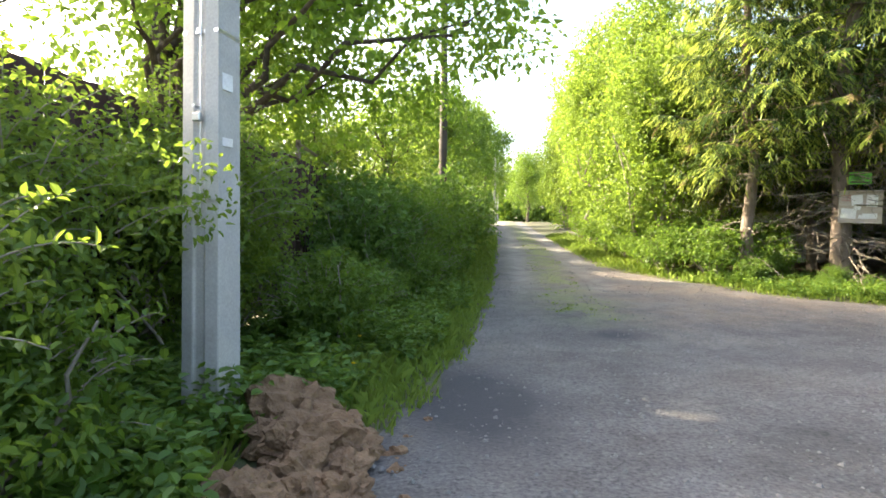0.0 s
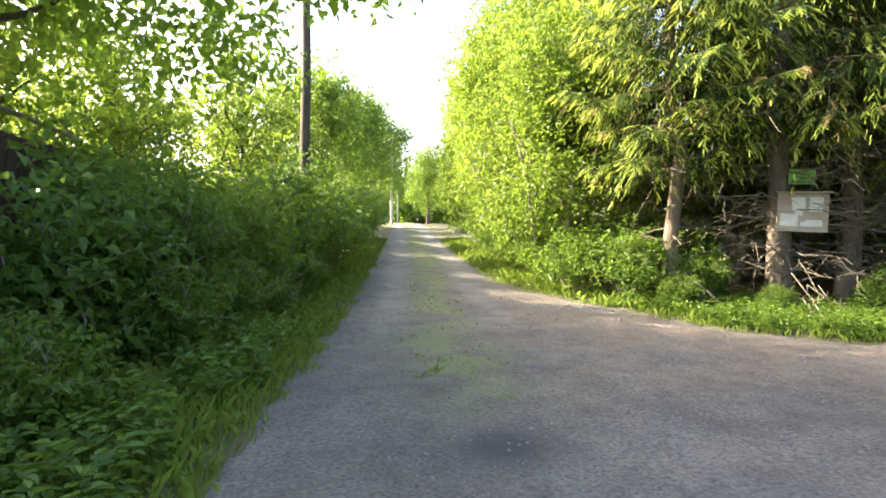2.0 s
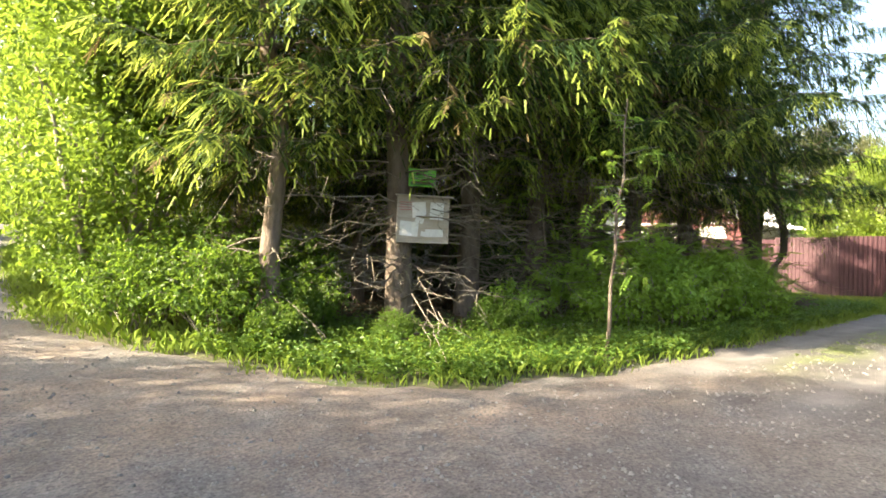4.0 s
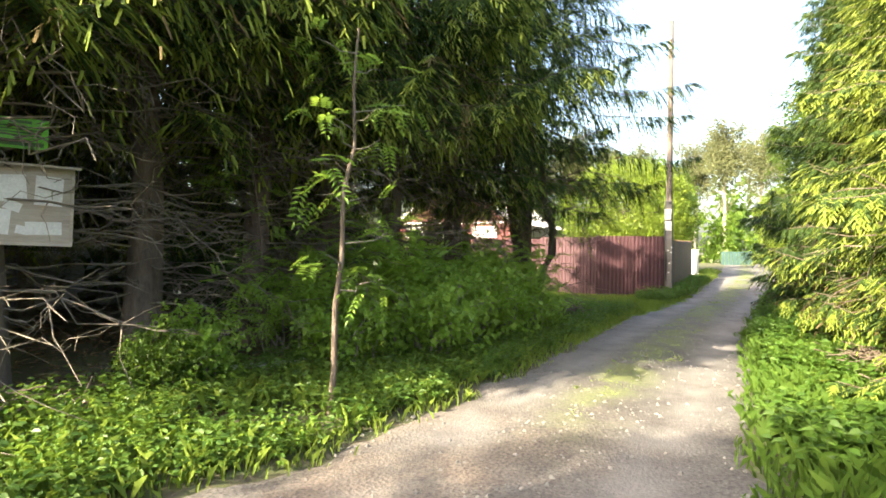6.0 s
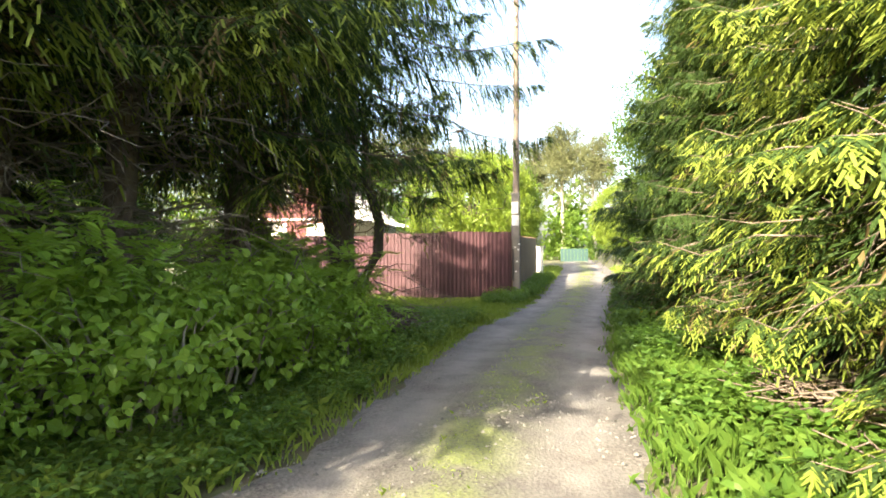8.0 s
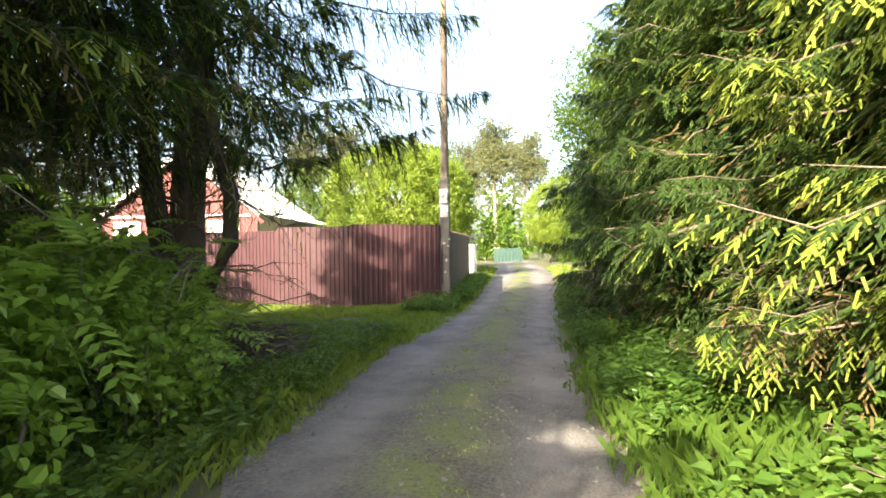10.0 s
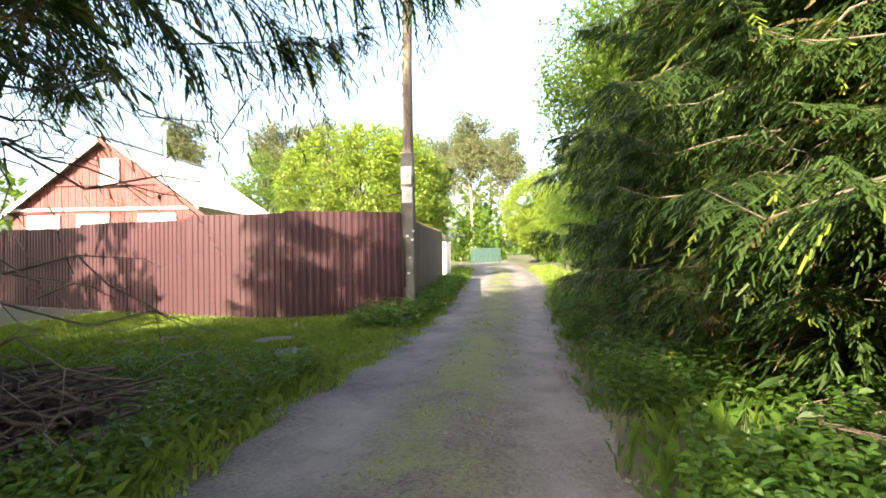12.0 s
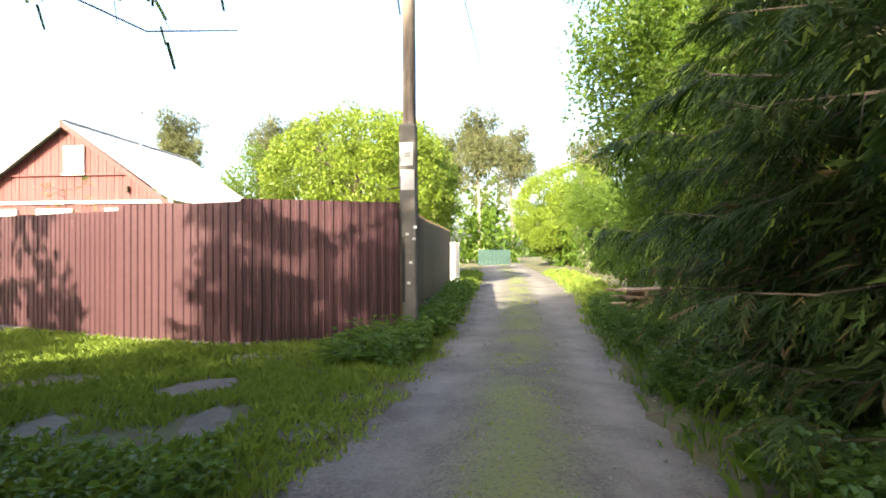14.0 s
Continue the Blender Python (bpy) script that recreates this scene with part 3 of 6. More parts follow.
def foliage_arrays(rng, centres, sizes, per_area, leaf, flat=0.5, wide=0.6, gap=0.5, blade=leaf_quads):
    """Leaves round clump centres: small folded blades, looser towards the rim."""
    vs = []
    for c, s in zip(centres, sizes):
        n = max(4, int(per_area * s * s))
        p, d = ball_points(rng, n, c, np.array([s, s, s * 0.8]), gap)
        nrm = unit(d * 0.6 + np.array([0, 0, flat]) + rng.normal(size=(n, 3)) * 0.45)
        al = unit(d * 0.5 + rng.normal(size=(n, 3)) * 0.7 + np.array([0, 0, -0.25]))
        L = leaf * (0.6 + 0.7 * rng.random(n))
        vs.append(blade(p, al, nrm, L, L * wide))
    return merge(vs)


def foliage(rng, centres, sizes, per_area, leaf, mat, name="crown", flat=0.5, wide=0.6, gap=0.5):
    return fast_mesh(name, *foliage_arrays(rng, centres, sizes, per_area, leaf, flat, wide, gap), mat)


def pinnate(rng, centres, sizes, per_area, leaf, mat, name="crown"):
    """Feather leaves: pairs of narrow leaflets along a drooping midrib."""
    pairs = 6
    roots, dirs = [], []
    for c, s in zip(centres, sizes):
        n = int(per_area * s * s)
        p, d = ball_points(rng, n, c, np.array([s, s, s * 0.7]), 0.5)
        roots.append(p)
        dirs.append(unit(d * np.array([1, 1, 0.3]) + rng.normal(size=(n, 3)) * 0.45))
    p, d = np.concatenate(roots), np.concatenate(dirs)
    n = len(p)
    size = leaf * (0.7 + 0.6 * rng.random(n))
    across = unit(np.cross(d, np.array([0, 0, 1.0]) + rng.normal(size=(n, 3)) * 0.25))
    up = np.cross(across, d)
    vs = []
    for k in range(pairs + 1):
        t = (k + 0.6) / (pairs + 0.6)
        base = p + d * (size * t)[:, None] + np.array([0, 0, -0.35]) * (size * t * t)[:, None]
        for sgn in ((-1, 1) if k < pairs else (0,)):
            al = across * sgn + d * (0.45 if sgn else 1.0) - np.array([0, 0, 0.12])
            vs.append(leaf_quads(base, al, up, size * 0.36, size * 0.125, 0.12, 0.1))
    v, f = merge(vs)
    return fast_mesh(name, v, f, MAT[mat])


def shoots(rng, centre, radius, count, length, leaf, wide, blade=leaf_quads):
    """Young shoots that stand out of a crown, each with leaves along it; gives the stems and the leaf bases."""
    stems, base, along, nrm = [], [], [], []
    for k in range(count):
        d = unit(rng.normal(size=3) + np.array([0, 0, 0.45]))
        if d[2] < -0.2:
            d[2] *= -0.5
        start = np.asarray(centre) + d * np.asarray(radius) * (0.55 + 0.35 * rng.random())
        grow = unit(d * np.array([1, 1, 0.4]) + np.array([0, 0, 0.55]) + rng.normal(size=3) * 0.2)
        L = length * (0.5 + 0.8 * rng.random())
        t = np.linspace(0, 1, 6)[:, None]
        p = start + grow * L * t + np.array([0, 0, -0.28 * L]) * t ** 2.2
        stems.append((p, np.linspace(0.005, 0.0018, 6)))
        n = max(6, int(L / (leaf * 0.42)))
        ts = np.linspace(0.08, 1, n)
        q = np.stack([np.interp(ts, t[:, 0], p[:, i]) for i in range(3)], 1)
        a = np.arange(n) * 2.4 + rng.random() * 6
        u = unit(np.cross(grow, np.array([0.3, 0.2, 1.0])))
        w = np.cross(grow, u)
        base.append(q)
        along.append(unit(u * np.cos(a)[:, None] + w * np.sin(a)[:, None] + grow * 0.55))
        nrm.append(np.array([0, 0, 1.0]) + rng.normal(size=(n, 3)) * 0.35)
    base = np.concatenate(base)
    L = leaf * (0.65 + 0.6 * rng.random(len(base)))
    return stems, blade(base, np.concatenate(along), np.concatenate(nrm), L, L * wide)


def make_bush(seed, height, radius, n, leaf, mat, density, name, label, category, group, stem="bark_pale", wide=0.6, feather=False, twigs=60, flat=0.7, blade=leaf_quads):
    """A bush: stems from the ground, ragged clumps of leaves down to the ground, and shoots that stand out."""
    rng = np.random.default_rng(seed)
    ob = thing(name, Matrix(), label, category, group)
    centre, size = (0, 0, height * 0.5), np.array([radius * 0.8, radius * 0.8, height * 0.46])
    c, s = crown_clumps(rng, n, centre, size, 0.28 * radius ** 0.5 * (height / 2) ** 0.35, 0.5)
    lobes = unit(rng.normal(size=(9, 3)))
    d = unit((c - np.array(centre)) / size)
    bulge = np.max(d @ lobes.T, axis=1)
    c = np.array(centre) + (c - np.array(centre)) * (0.62 + 0.52 * smooth01(bulge, 0.45, 1.0))[:, None]
    c[:, 2] = np.maximum(c[:, 2], 0.16)
    s = s * (0.6 + 0.7 * rng.random(n))
    stems = []
    for k in range(9):
        q = c[rng.integers(len(c))]
        stems.append((bent(rng, (rng.normal() * 0.15, rng.normal() * 0.15, -0.1), q, 6, 0.06), np.linspace(0.022, 0.006, 6) * max(1, height / 2.2)))
    if feather:
        crown = pinnate(rng, c, s, density, leaf, mat)
    else:
        v, f = foliage_arrays(rng, c, s, density, leaf, flat, wide, 0.5, blade)
        if twigs:
            more, tuft = shoots(rng, centre, size * 1.05, twigs, 0.22 * height ** 0.8, leaf, wide, blade)
            stems += [(p, r) for p, r in more]
            v, f = merge([(v, f), tuft])
        crown = fast_mesh("crown", v, f, MAT[mat])
    part("stem", wood_mesh("stem", stems, MAT[stem], 5), None, ob)
    part("crown", crown, None, ob)
    return ob


def make_tree(seed, height, radius, trunk_r, clear, n, leaf, mat, density, name, label, category, group="", bark="bark_dark", clump=0.7, wide=0.65, shift=(0, 0), lean=0.6):
    rng = np.random.default_rng(seed)
    ob = thing(name, Matrix(), label, category, group)
    top = np.array([rng.normal() * 0.2, rng.normal() * 0.2, height * 0.8])
    trunk = bent(rng, (0, 0, -0.25), top, 9, 0.015)
    c, s = crown_clumps(rng, n, (*shift, (height + clear) / 2), (radius, radius, (height - clear) / 2), clump, lean)
    limbs = []
    for k in range(min(n, 26)):
        q = c[k]
        z0 = np.clip(q[2] - radius * 0.7, clear * 0.8, height * 0.7)
        a = np.array([np.interp(z0, trunk[:, 2], trunk[:, 0]), np.interp(z0, trunk[:, 2], trunk[:, 1]), z0])
        limbs.append((bent(rng, a, q, 7, 0.05, 0.05), np.linspace(trunk_r * 0.33, 0.012, 7)))
    part("trunk", wood_mesh("trunk", [(trunk, np.linspace(trunk_r, trunk_r * 0.3, 9) * np.array([1.3] + [1] * 8))], MAT[bark], 12), None, ob)
    part("limb", wood_mesh("limb", limbs, MAT[bark], 6), None, ob)
    part("crown", foliage(rng, c, s, density, leaf, MAT[mat], wide=wide), None, ob)
    return ob


def make_spruce(seed, height, radius, live, trunk_r, label, group="", top_cut=None, dead=26, dense=1.0, tip=0.25, droop=0.35, blade=0.125, slim=0.18, fingers=11, gap=0.44, inner=2600, twig=0.75):
    """A spruce: trunk, dead bare branches below, whorls of drooping boughs with hanging twigs and pale new shoots; tip,
    their share, also stands in for sunlight.
    """
    rng = np.random.default_rng(seed)
    ob = thing("spruce_tree", Matrix(), label, "tree", group)
    trunk = bent(rng, (0, 0, -0.25), (rng.normal() * 0.15, rng.normal() * 0.15, height), 10, 0.008)
    part("trunk", wood_mesh("trunk", [(trunk, np.linspace(trunk_r, 0.02, 10) * np.array([1.25] + [1] * 9))], MAT["bark"], 11), None, ob)
    sticks = []
    for k in range(dead):
        z = 0.5 + rng.random() * max(live + 0.8, 1.4)
        a = rng.random() * 2 * np.pi
        L = (0.4 + rng.random() * min(radius * 0.65, 1.9)) * (1.0 if live > 1 else 0.75)
        e = np.array([np.cos(a) * L, np.sin(a) * L, z - 0.1 * L + rng.normal() * 0.15])
        p = bent(rng, (0, 0, z), e, 6, 0.05, 0.04)
        sticks.append((p, np.linspace(0.017, 0.005, 6)))
        for j in range(5):
            q = p[rng.integers(2, 6)]
            sticks.append((bent(rng, q, q + np.array([np.cos(a + rng.normal() * 0.9), np.sin(a + rng.normal() * 0.9), rng.normal() * 0.5 - 0.25]) * 0.35 * L, 4, 0.09),
                           np.linspace(0.006, 0.0025, 4)))
    part("dead_branch", wood_mesh("dead_branch", sticks, MAT["dead" if live > 1 else "bark"], 3), None, ob, "bare grey dead lower branches")
    vs, index, arms, clad = [], [], [], []
    z = live
    while z < (top_cut or height * 0.96):
        reach = radius * (1 - max(z - live, 0) / (height - live)) ** 0.75
        if z < live + 0.9:
            reach *= 0.8
        count = 6 if reach > 1.2 else 5
        a0 = rng.random() * 6.28
        for k in range(count):
            a = a0 + k * 2 * np.pi / count + rng.normal() * 0.25
            L = reach * (0.55 + 0.6 * rng.random())
            out = np.array([np.cos(a), np.sin(a), 0.0])
            t = np.linspace(0, 1, 7)
            arc = np.stack([out[0] * L * t, out[1] * L * t, z + rng.normal() * 0.16 + L * (0.12 * t - (droop + 0.12) * t ** 1.5 + 0.22 * t ** 4)], 1)
            arc[1:] += rng.normal(size=(6, 3)) * 0.03 * L
            arms.append((arc, np.linspace(0.012 + 0.005 * L, 0.003, 7)))
            m = max(5, int(L * 9.5 * dense))
            tt = np.clip(np.repeat(np.linspace(0.2, 1.0, m) ** 0.85, 2) + rng.normal(size=m * 2) * 0.015, 0.05, 1.0)
            root = np.stack([np.interp(tt, t, arc[:, i]) for i in range(3)], 1)
            side = np.tile([-1.0, 1.0], m)
            sidev = np.stack([-out[1] * side, out[0] * side, np.zeros(m * 2)], 1)
            tl = np.minimum((0.20 + 0.30 * L * (1 - tt) ** 0.8) * (0.6 + 0.7 * rng.random(m * 2)), twig)
            tdir = unit(sidev * 0.75 + out * 0.6 + np.array([0, 0, -0.22]) + rng.normal(size=(m * 2, 3)) * 0.16)
            s = np.linspace(0.05, 1, fingers)[None, :, None]
            reach_s = tl[:, None, None] * s
            hang = np.array([0, 0, -1.0]) * (0.5 + 0.7 * rng.random((m * 2, 1, 1)))
            p = root[:, None, :] + tdir[:, None, :] * reach_s + hang * reach_s ** 2 * 1.7
            fan = np.where(np.arange(fingers) % 2 == 0, 1.0, -1.0)[None, :, None]
            fan = np.where(np.arange(fingers)[None, :, None] == fingers - 1, 0.0, fan)
            across = np.cross(tdir, np.array([0, 0, 1.0]))[:, None, :]
            al = unit(tdir[:, None, :] * 0.8 + across * fan * 0.65 + hang * reach_s * 1.8 + np.array([0, 0, -0.12]) + rng.normal(size=p.shape) * 0.09)
            nrm = np.array([0, 0, 1.0]) + tdir[:, None, :] * 0.4 + rng.normal(size=p.shape) * 0.35
            bl = np.full(p.shape[:2], blade) * (0.7 + 0.55 * rng.random(p.shape[:2]))
            # pale tips: real new growth plus sunlit tips painted in by tip
            growth_and_sun = (rng.random((m * 2, fingers)) < np.where(np.arange(fingers) >= fingers * 0.55, 1.0, 0.2)[None, :]) \
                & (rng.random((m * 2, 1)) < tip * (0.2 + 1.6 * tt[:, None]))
            thick = np.where(growth_and_sun, 1.15, 0.95).ravel() * bl.ravel() * slim
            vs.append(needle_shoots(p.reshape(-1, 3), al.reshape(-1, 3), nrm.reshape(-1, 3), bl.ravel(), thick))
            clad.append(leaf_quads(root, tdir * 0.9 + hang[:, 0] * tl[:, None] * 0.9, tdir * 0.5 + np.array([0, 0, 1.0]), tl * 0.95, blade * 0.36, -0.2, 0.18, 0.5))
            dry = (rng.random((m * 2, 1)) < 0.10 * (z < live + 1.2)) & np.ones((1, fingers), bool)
            index.append(np.where(dry, 2, np.where(growth_and_sun, 1, 0)).ravel())
        z += gap + 0.14 * rng.random() + 0.035 * max(z - 7, 0)
    # old inner sprays close to the trunk, which keep the inside dark
    n = inner
    zz = live + 0.2 + (min(top_cut or height, height * 0.9) - live) * rng.random(n) ** 1.3
    aa = rng.random(n) * 6.28
    rr = radius * (1 - np.maximum(zz - live, 0) / (height - live)) ** 0.75 * (0.06 + 0.5 * rng.random(n))
    base = np.stack([np.cos(aa) * rr, np.sin(aa) * rr, zz - 0.3 * rr], 1)
    al = np.stack([np.cos(aa), np.sin(aa), -0.6 + 0.3 * rng.normal(size=n)], 1) + rng.normal(size=(n, 3)) * 0.4
    vs.append(leaf_quads(base, al, rng.normal(size=(n, 3)) * 0.5 + np.array([0, 0, 0.7]), 0.22 * (0.7 + 0.6 * rng.random(n)), 0.045, -0.2, 0.2, 0.55))
    index.append(np.where(rng.random(n) < 0.10, 2, 0))
    vs += clad
    index.append(np.zeros(sum(len(q[1]) for q in clad), int))
    tagged(part("bough", wood_mesh("bough", arms, MAT["bark"], 3), None, ob), kind="stuff")
    v, f = merge(vs)
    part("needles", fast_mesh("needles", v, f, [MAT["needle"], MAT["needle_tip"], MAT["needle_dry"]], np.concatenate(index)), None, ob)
    return ob


def put(ob, x, y, turn=0.0, size=1.0, tall=None, sink=0.0):
    ob.matrix_basis = pose(x, y, floor_at(x, y) - sink, 0, 0, turn) @ Matrix.Diagonal((size, size, tall or size, 1))
    return ob


def again(ob, x, y, turn=0.0, size=1.0, tall=None, sink=0.0):
    keep = ob.matrix_basis.copy()
    ob.matrix_basis = Matrix()
    c = copy_thing(ob, pose(x, y, floor_at(x, y) - sink, 0, 0, turn) @ Matrix.Diagonal((size, size, tall or size, 1)))
    ob.matrix_basis = keep
    return c


# spruces north of the east lane
SPRUCE = "tall spruce with bare lower trunk, pale green new shoots and painted sunlit tips"
# tip raised above the real new shoots to put sunlight into the colour
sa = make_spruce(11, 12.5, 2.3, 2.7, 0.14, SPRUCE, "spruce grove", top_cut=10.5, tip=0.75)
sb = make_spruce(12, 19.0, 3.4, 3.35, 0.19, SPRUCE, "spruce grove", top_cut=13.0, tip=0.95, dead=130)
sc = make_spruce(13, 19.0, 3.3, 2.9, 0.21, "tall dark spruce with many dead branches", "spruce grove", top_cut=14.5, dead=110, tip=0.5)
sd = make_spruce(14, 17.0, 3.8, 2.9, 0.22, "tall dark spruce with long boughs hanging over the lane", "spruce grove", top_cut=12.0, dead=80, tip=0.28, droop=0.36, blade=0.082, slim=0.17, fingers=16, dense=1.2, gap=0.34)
put(sa, 6.85, 13.1, 40)
put(sb, 8.7, 12.75, 10)
put(sc, 13.6, 13.9, 0, 0.6)
put(sd, 18.4, 11.4, 0)
for src, x, y, turn, s in [(sb, 10.5, 13.2, 120, 1.0), (sb, 11.9, 12.8, 200, 0.95), (sc, 9.6, 15.2, 75, 0.52), (sc, 12.2, 15.6, 15, 0.5), (sc, 11.0, 16.6, 215, 0.48),
                           (sb, 14.3, 12.1, 290, 0.95), (sd, 16.2, 11.9, 150, 0.86), (sb, 13.3, 12.6, 330, 0.9), (sc, 7.8, 16.4, 210, 0.5), (sc, 15.4, 15.4, 70, 0.45),
                           (sc, 19.6, 14.2, 30, 0.42), (sb, 23.0, 20.8, 140, 0.9)]:
    again(src, x, y, turn, s)

# spruces south of the east lane, boughs down to the ground
YOUNG = dict(blade=0.064, slim=0.22, fingers=13, gap=0.31, dense=1.95, twig=0.40)
# sunlit copies: nearly every twig gets a pale tip, real shoots plus sun
se = make_spruce(21, 8.5, 1.9, 0.6, 0.11, "dense young spruce with boughs to the ground", "lane spruces", top_cut=8.2, dead=46, tip=1.0, inner=4200, **YOUNG)
sf = make_spruce(22, 9.5, 2.1, 0.65, 0.12, "dense young spruce with boughs to the ground", "lane spruces", top_cut=8.8, dead=50, tip=0.95, inner=4600, **YOUNG)
# shaded copy: few pale tips and extra inner sprays put the shade in
sg = make_spruce(23, 10.0, 2.3, 0.5, 0.12, "dense spruce with boughs to the ground, shade painted by few pale tips", "lane spruces", top_cut=9.0, dead=50, tip=0.09, inner=12000, **YOUNG)
put(se, 12.3, 4.7, 0)
put(sf, 14.1, 4.55, 50)
put(sg, 21.0, 4.8, 0, 1.05)
for src, x, y, turn, s in [(se, 15.8, 4.6, 140, 1.05), (sg, 17.6, 4.6, 200, 0.95), (sg, 19.2, 4.7, 260, 1.0),
                           (sg, 22.9, 4.75, 20, 1.0), (sg, 24.9, 4.2, 80, 0.9), (se, 10.4, 3.7, 100, 0.95), (sf, 8.6, 2.6, 0, 0.9)]:
    again(src, x, y, turn, s)

# leafy trees and shrubs east of the north lane
ra = make_bush(31, 8.2, 1.9, 190, 0.125, "leaf_bright", 300, "shrub", "tall bright green leafy shrub beside the lane", "shrub", "leafy shrubs")
rb = make_bush(32, 9.4, 2.2, 230, 0.13, "leaf_bright", 270, "shrub", "tall bright green leafy shrub beside the lane", "shrub", "leafy shrubs")
put(ra, 5.65, 15.6, 0, 0.86)
put(rb, 6.6, 18.6, 40)
for src, x, y, turn, s in [(ra, 6.3, 21.5, 200, 1.1), (rb, 6.9, 24.8, 90, 1.05), (ra, 7.1, 29, 10, 1.15), (rb, 8.4, 34, 150, 1.0), (ra, 8.6, 40, 250, 1.1)]:
    again(src, x, y, turn, s)
rl = make_bush(33, 1.7, 1.1, 60, 0.085, "leaf_mid", 800, "bush", "low bright green bush at the lane edge", "bush", "low bushes", blade=ovate_leaves)
put(rl, 6.6, 14.3, 0)
for x, y, turn, s in [(5.6, 14.4, 90, 0.8), (7.5, 13.9, 200, 0.85), (6.2, 13.4, 150, 0.8), (7.3, 12.9, 45, 0.55), (5.4, 15.6, 310, 0.75), (6.6, 12.4, 15, 0.4), (8.0, 11.9, 80, 0.3), (9.6, 11.6, 10, 0.4), (5.6, 17.4, 20, 1.0), (5.9, 20.2, 120, 1.0), (6.2, 23.2, 260, 1.1), (7.0, 27, 30, 1.2)]:
    again(rl, x, y, turn, s)

# hedge west of the north lane
ha = make_bush(41, 2.0, 1.2, 90, 0.12, "leaf_hedge", 340, "hedge_bush", "dense green hedge bush beside the lane", "bush", "lane hedge")
hb = make_bush(42, 1.8, 1.3, 90, 0.12, "leaf_mid", 340, "hedge_bush", "dense green hedge bush beside the lane", "bush", "lane hedge")
put(ha, -1.2, 10.4, 0, 1.08)
put(hb, -1.0, 12.2, 60, 1.15)
again(ha, -1.35, 8.8, 200, 0.92)
again(hb, -2.2, 12.6, 140, 1.1)
again(ha, -1.9, 10.6, 300, 1.1)
for k in range(18):
    y = 13.8 + k * 1.7 + (k > 6) * (k - 6) * 0.5
    again(ha if k % 2 else hb, -0.95 + 0.088 * (y - 9) + (0.15 if k % 3 else -0.15), y, k * 77.0, 1.12 + 0.12 * (k % 3))
# bushes beside the concrete pole
na = make_bush(43, 2.1, 1.2, 90, 0.050, "leaf_bright", 1800, "bush", "leafy roadside bush in front of the fence", "bush", "roadside bushes", blade=ovate_leaves, twigs=110)
put(na, -2.5, 3.0, 0)
nb = make_bush(44, 1.0, 0.75, 40, 0.062, "leaf_mid", 1900, "bush", "low leafy bush in long grass", "bush", "roadside bushes", blade=ovate_leaves)
put(nb, -1.15, 5.6, 0)
for src, x, y, turn, s in [(na, -2.3, 4.75, 120, 1.12), (na, -1.95, 1.5, 220, 0.85), (na, -2.3, 5.9, 80, 0.75), (na, -4.0, 2.6, 10, 1.0),
                           (nb, -0.85, 7.2, 60, 0.8), (nb, -1.5, 7.6, 160, 0.9), (nb, -1.85, 2.3, 200, 1.0), (nb, -0.6, 9.3, 40, 0.9), (nb, -0.35, 10.7, 100, 1.0), (nb, -0.2, 12.1, 170, 1.0), (nb, 0.0, 13.6, 240, 1.1), (nb, 0.15, 15.2, 310, 1.1), (nb, 0.3, 17.0, 10, 1.1)]:
    again(src, x, y, turn, s)

# broad-leaved trees west of the north lane
oak = make_tree(51, 7.6, 4.1, 0.27, 2.6, 145, 0.145, "leaf_maple", 210, "broadleaf_tree", "old broadleaf tree with thick trunk and spreading limbs", "tree", bark="bark_dark", clump=0.72, shift=(2.2, 0.2))
put(oak, -4.55, 9.7, 0)
ta = make_tree(52, 7.5, 2.4, 0.13, 1.4, 100, 0.18, "leaf_bright", 170, "garden_tree", "garden tree with yellow-green leaves", "tree", "garden trees", clump=0.62)
put(ta, -3.4, 15.8, 0, 0.62)
tb = make_tree(53, 9.5, 2.6, 0.16, 1.6, 120, 0.20, "leaf_mid", 150, "garden_tree", "tall leafy tree behind the hedge", "tree", "garden trees", clump=0.7)
put(tb, -0.6, 35.0, 0)
for src, x, y, turn, s in [(ta, -4.9, 19.5, 100, 0.75), (ta, -2.3, 22.5, 200, 0.85), (tb, 0.8, 42, 70, 1.05), (tb, 2.0, 49, 190, 1.1), (ta, -2.0, 28.5, 10, 0.9),
                           (ta, -7.5, 15.0, 20, 0.65), (ta, -8.5, 22, 300, 0.7), (tb, 4.0, 57, 40, 1.1), (tb, 11.0, 50, 140, 1.0), (ta, 12.0, 58, 0, 1.1), (ta, -5.6, 15.2, 250, 0.95),
                           (tb, 9.5, 66, 10, 0.9), (tb, 6.0, 76, 210, 1.0), (tb, 11.5, 79, 100, 1.0)]:
    again(src, x, y, turn, s)

# out of view; added so the high crowns cast shade on the road
tc = make_tree(54, 13.5, 3.2, 0.2, 7.0, 110, 0.22, "leaf_mid", 150, "tall_tree", "unseen tall tree with high crown, added to shade the road", "tree", "tall garden trees", clump=0.8)
put(tc, -12.3, 11.2, 0)
again(tc, -12.6, 15.2, 200)

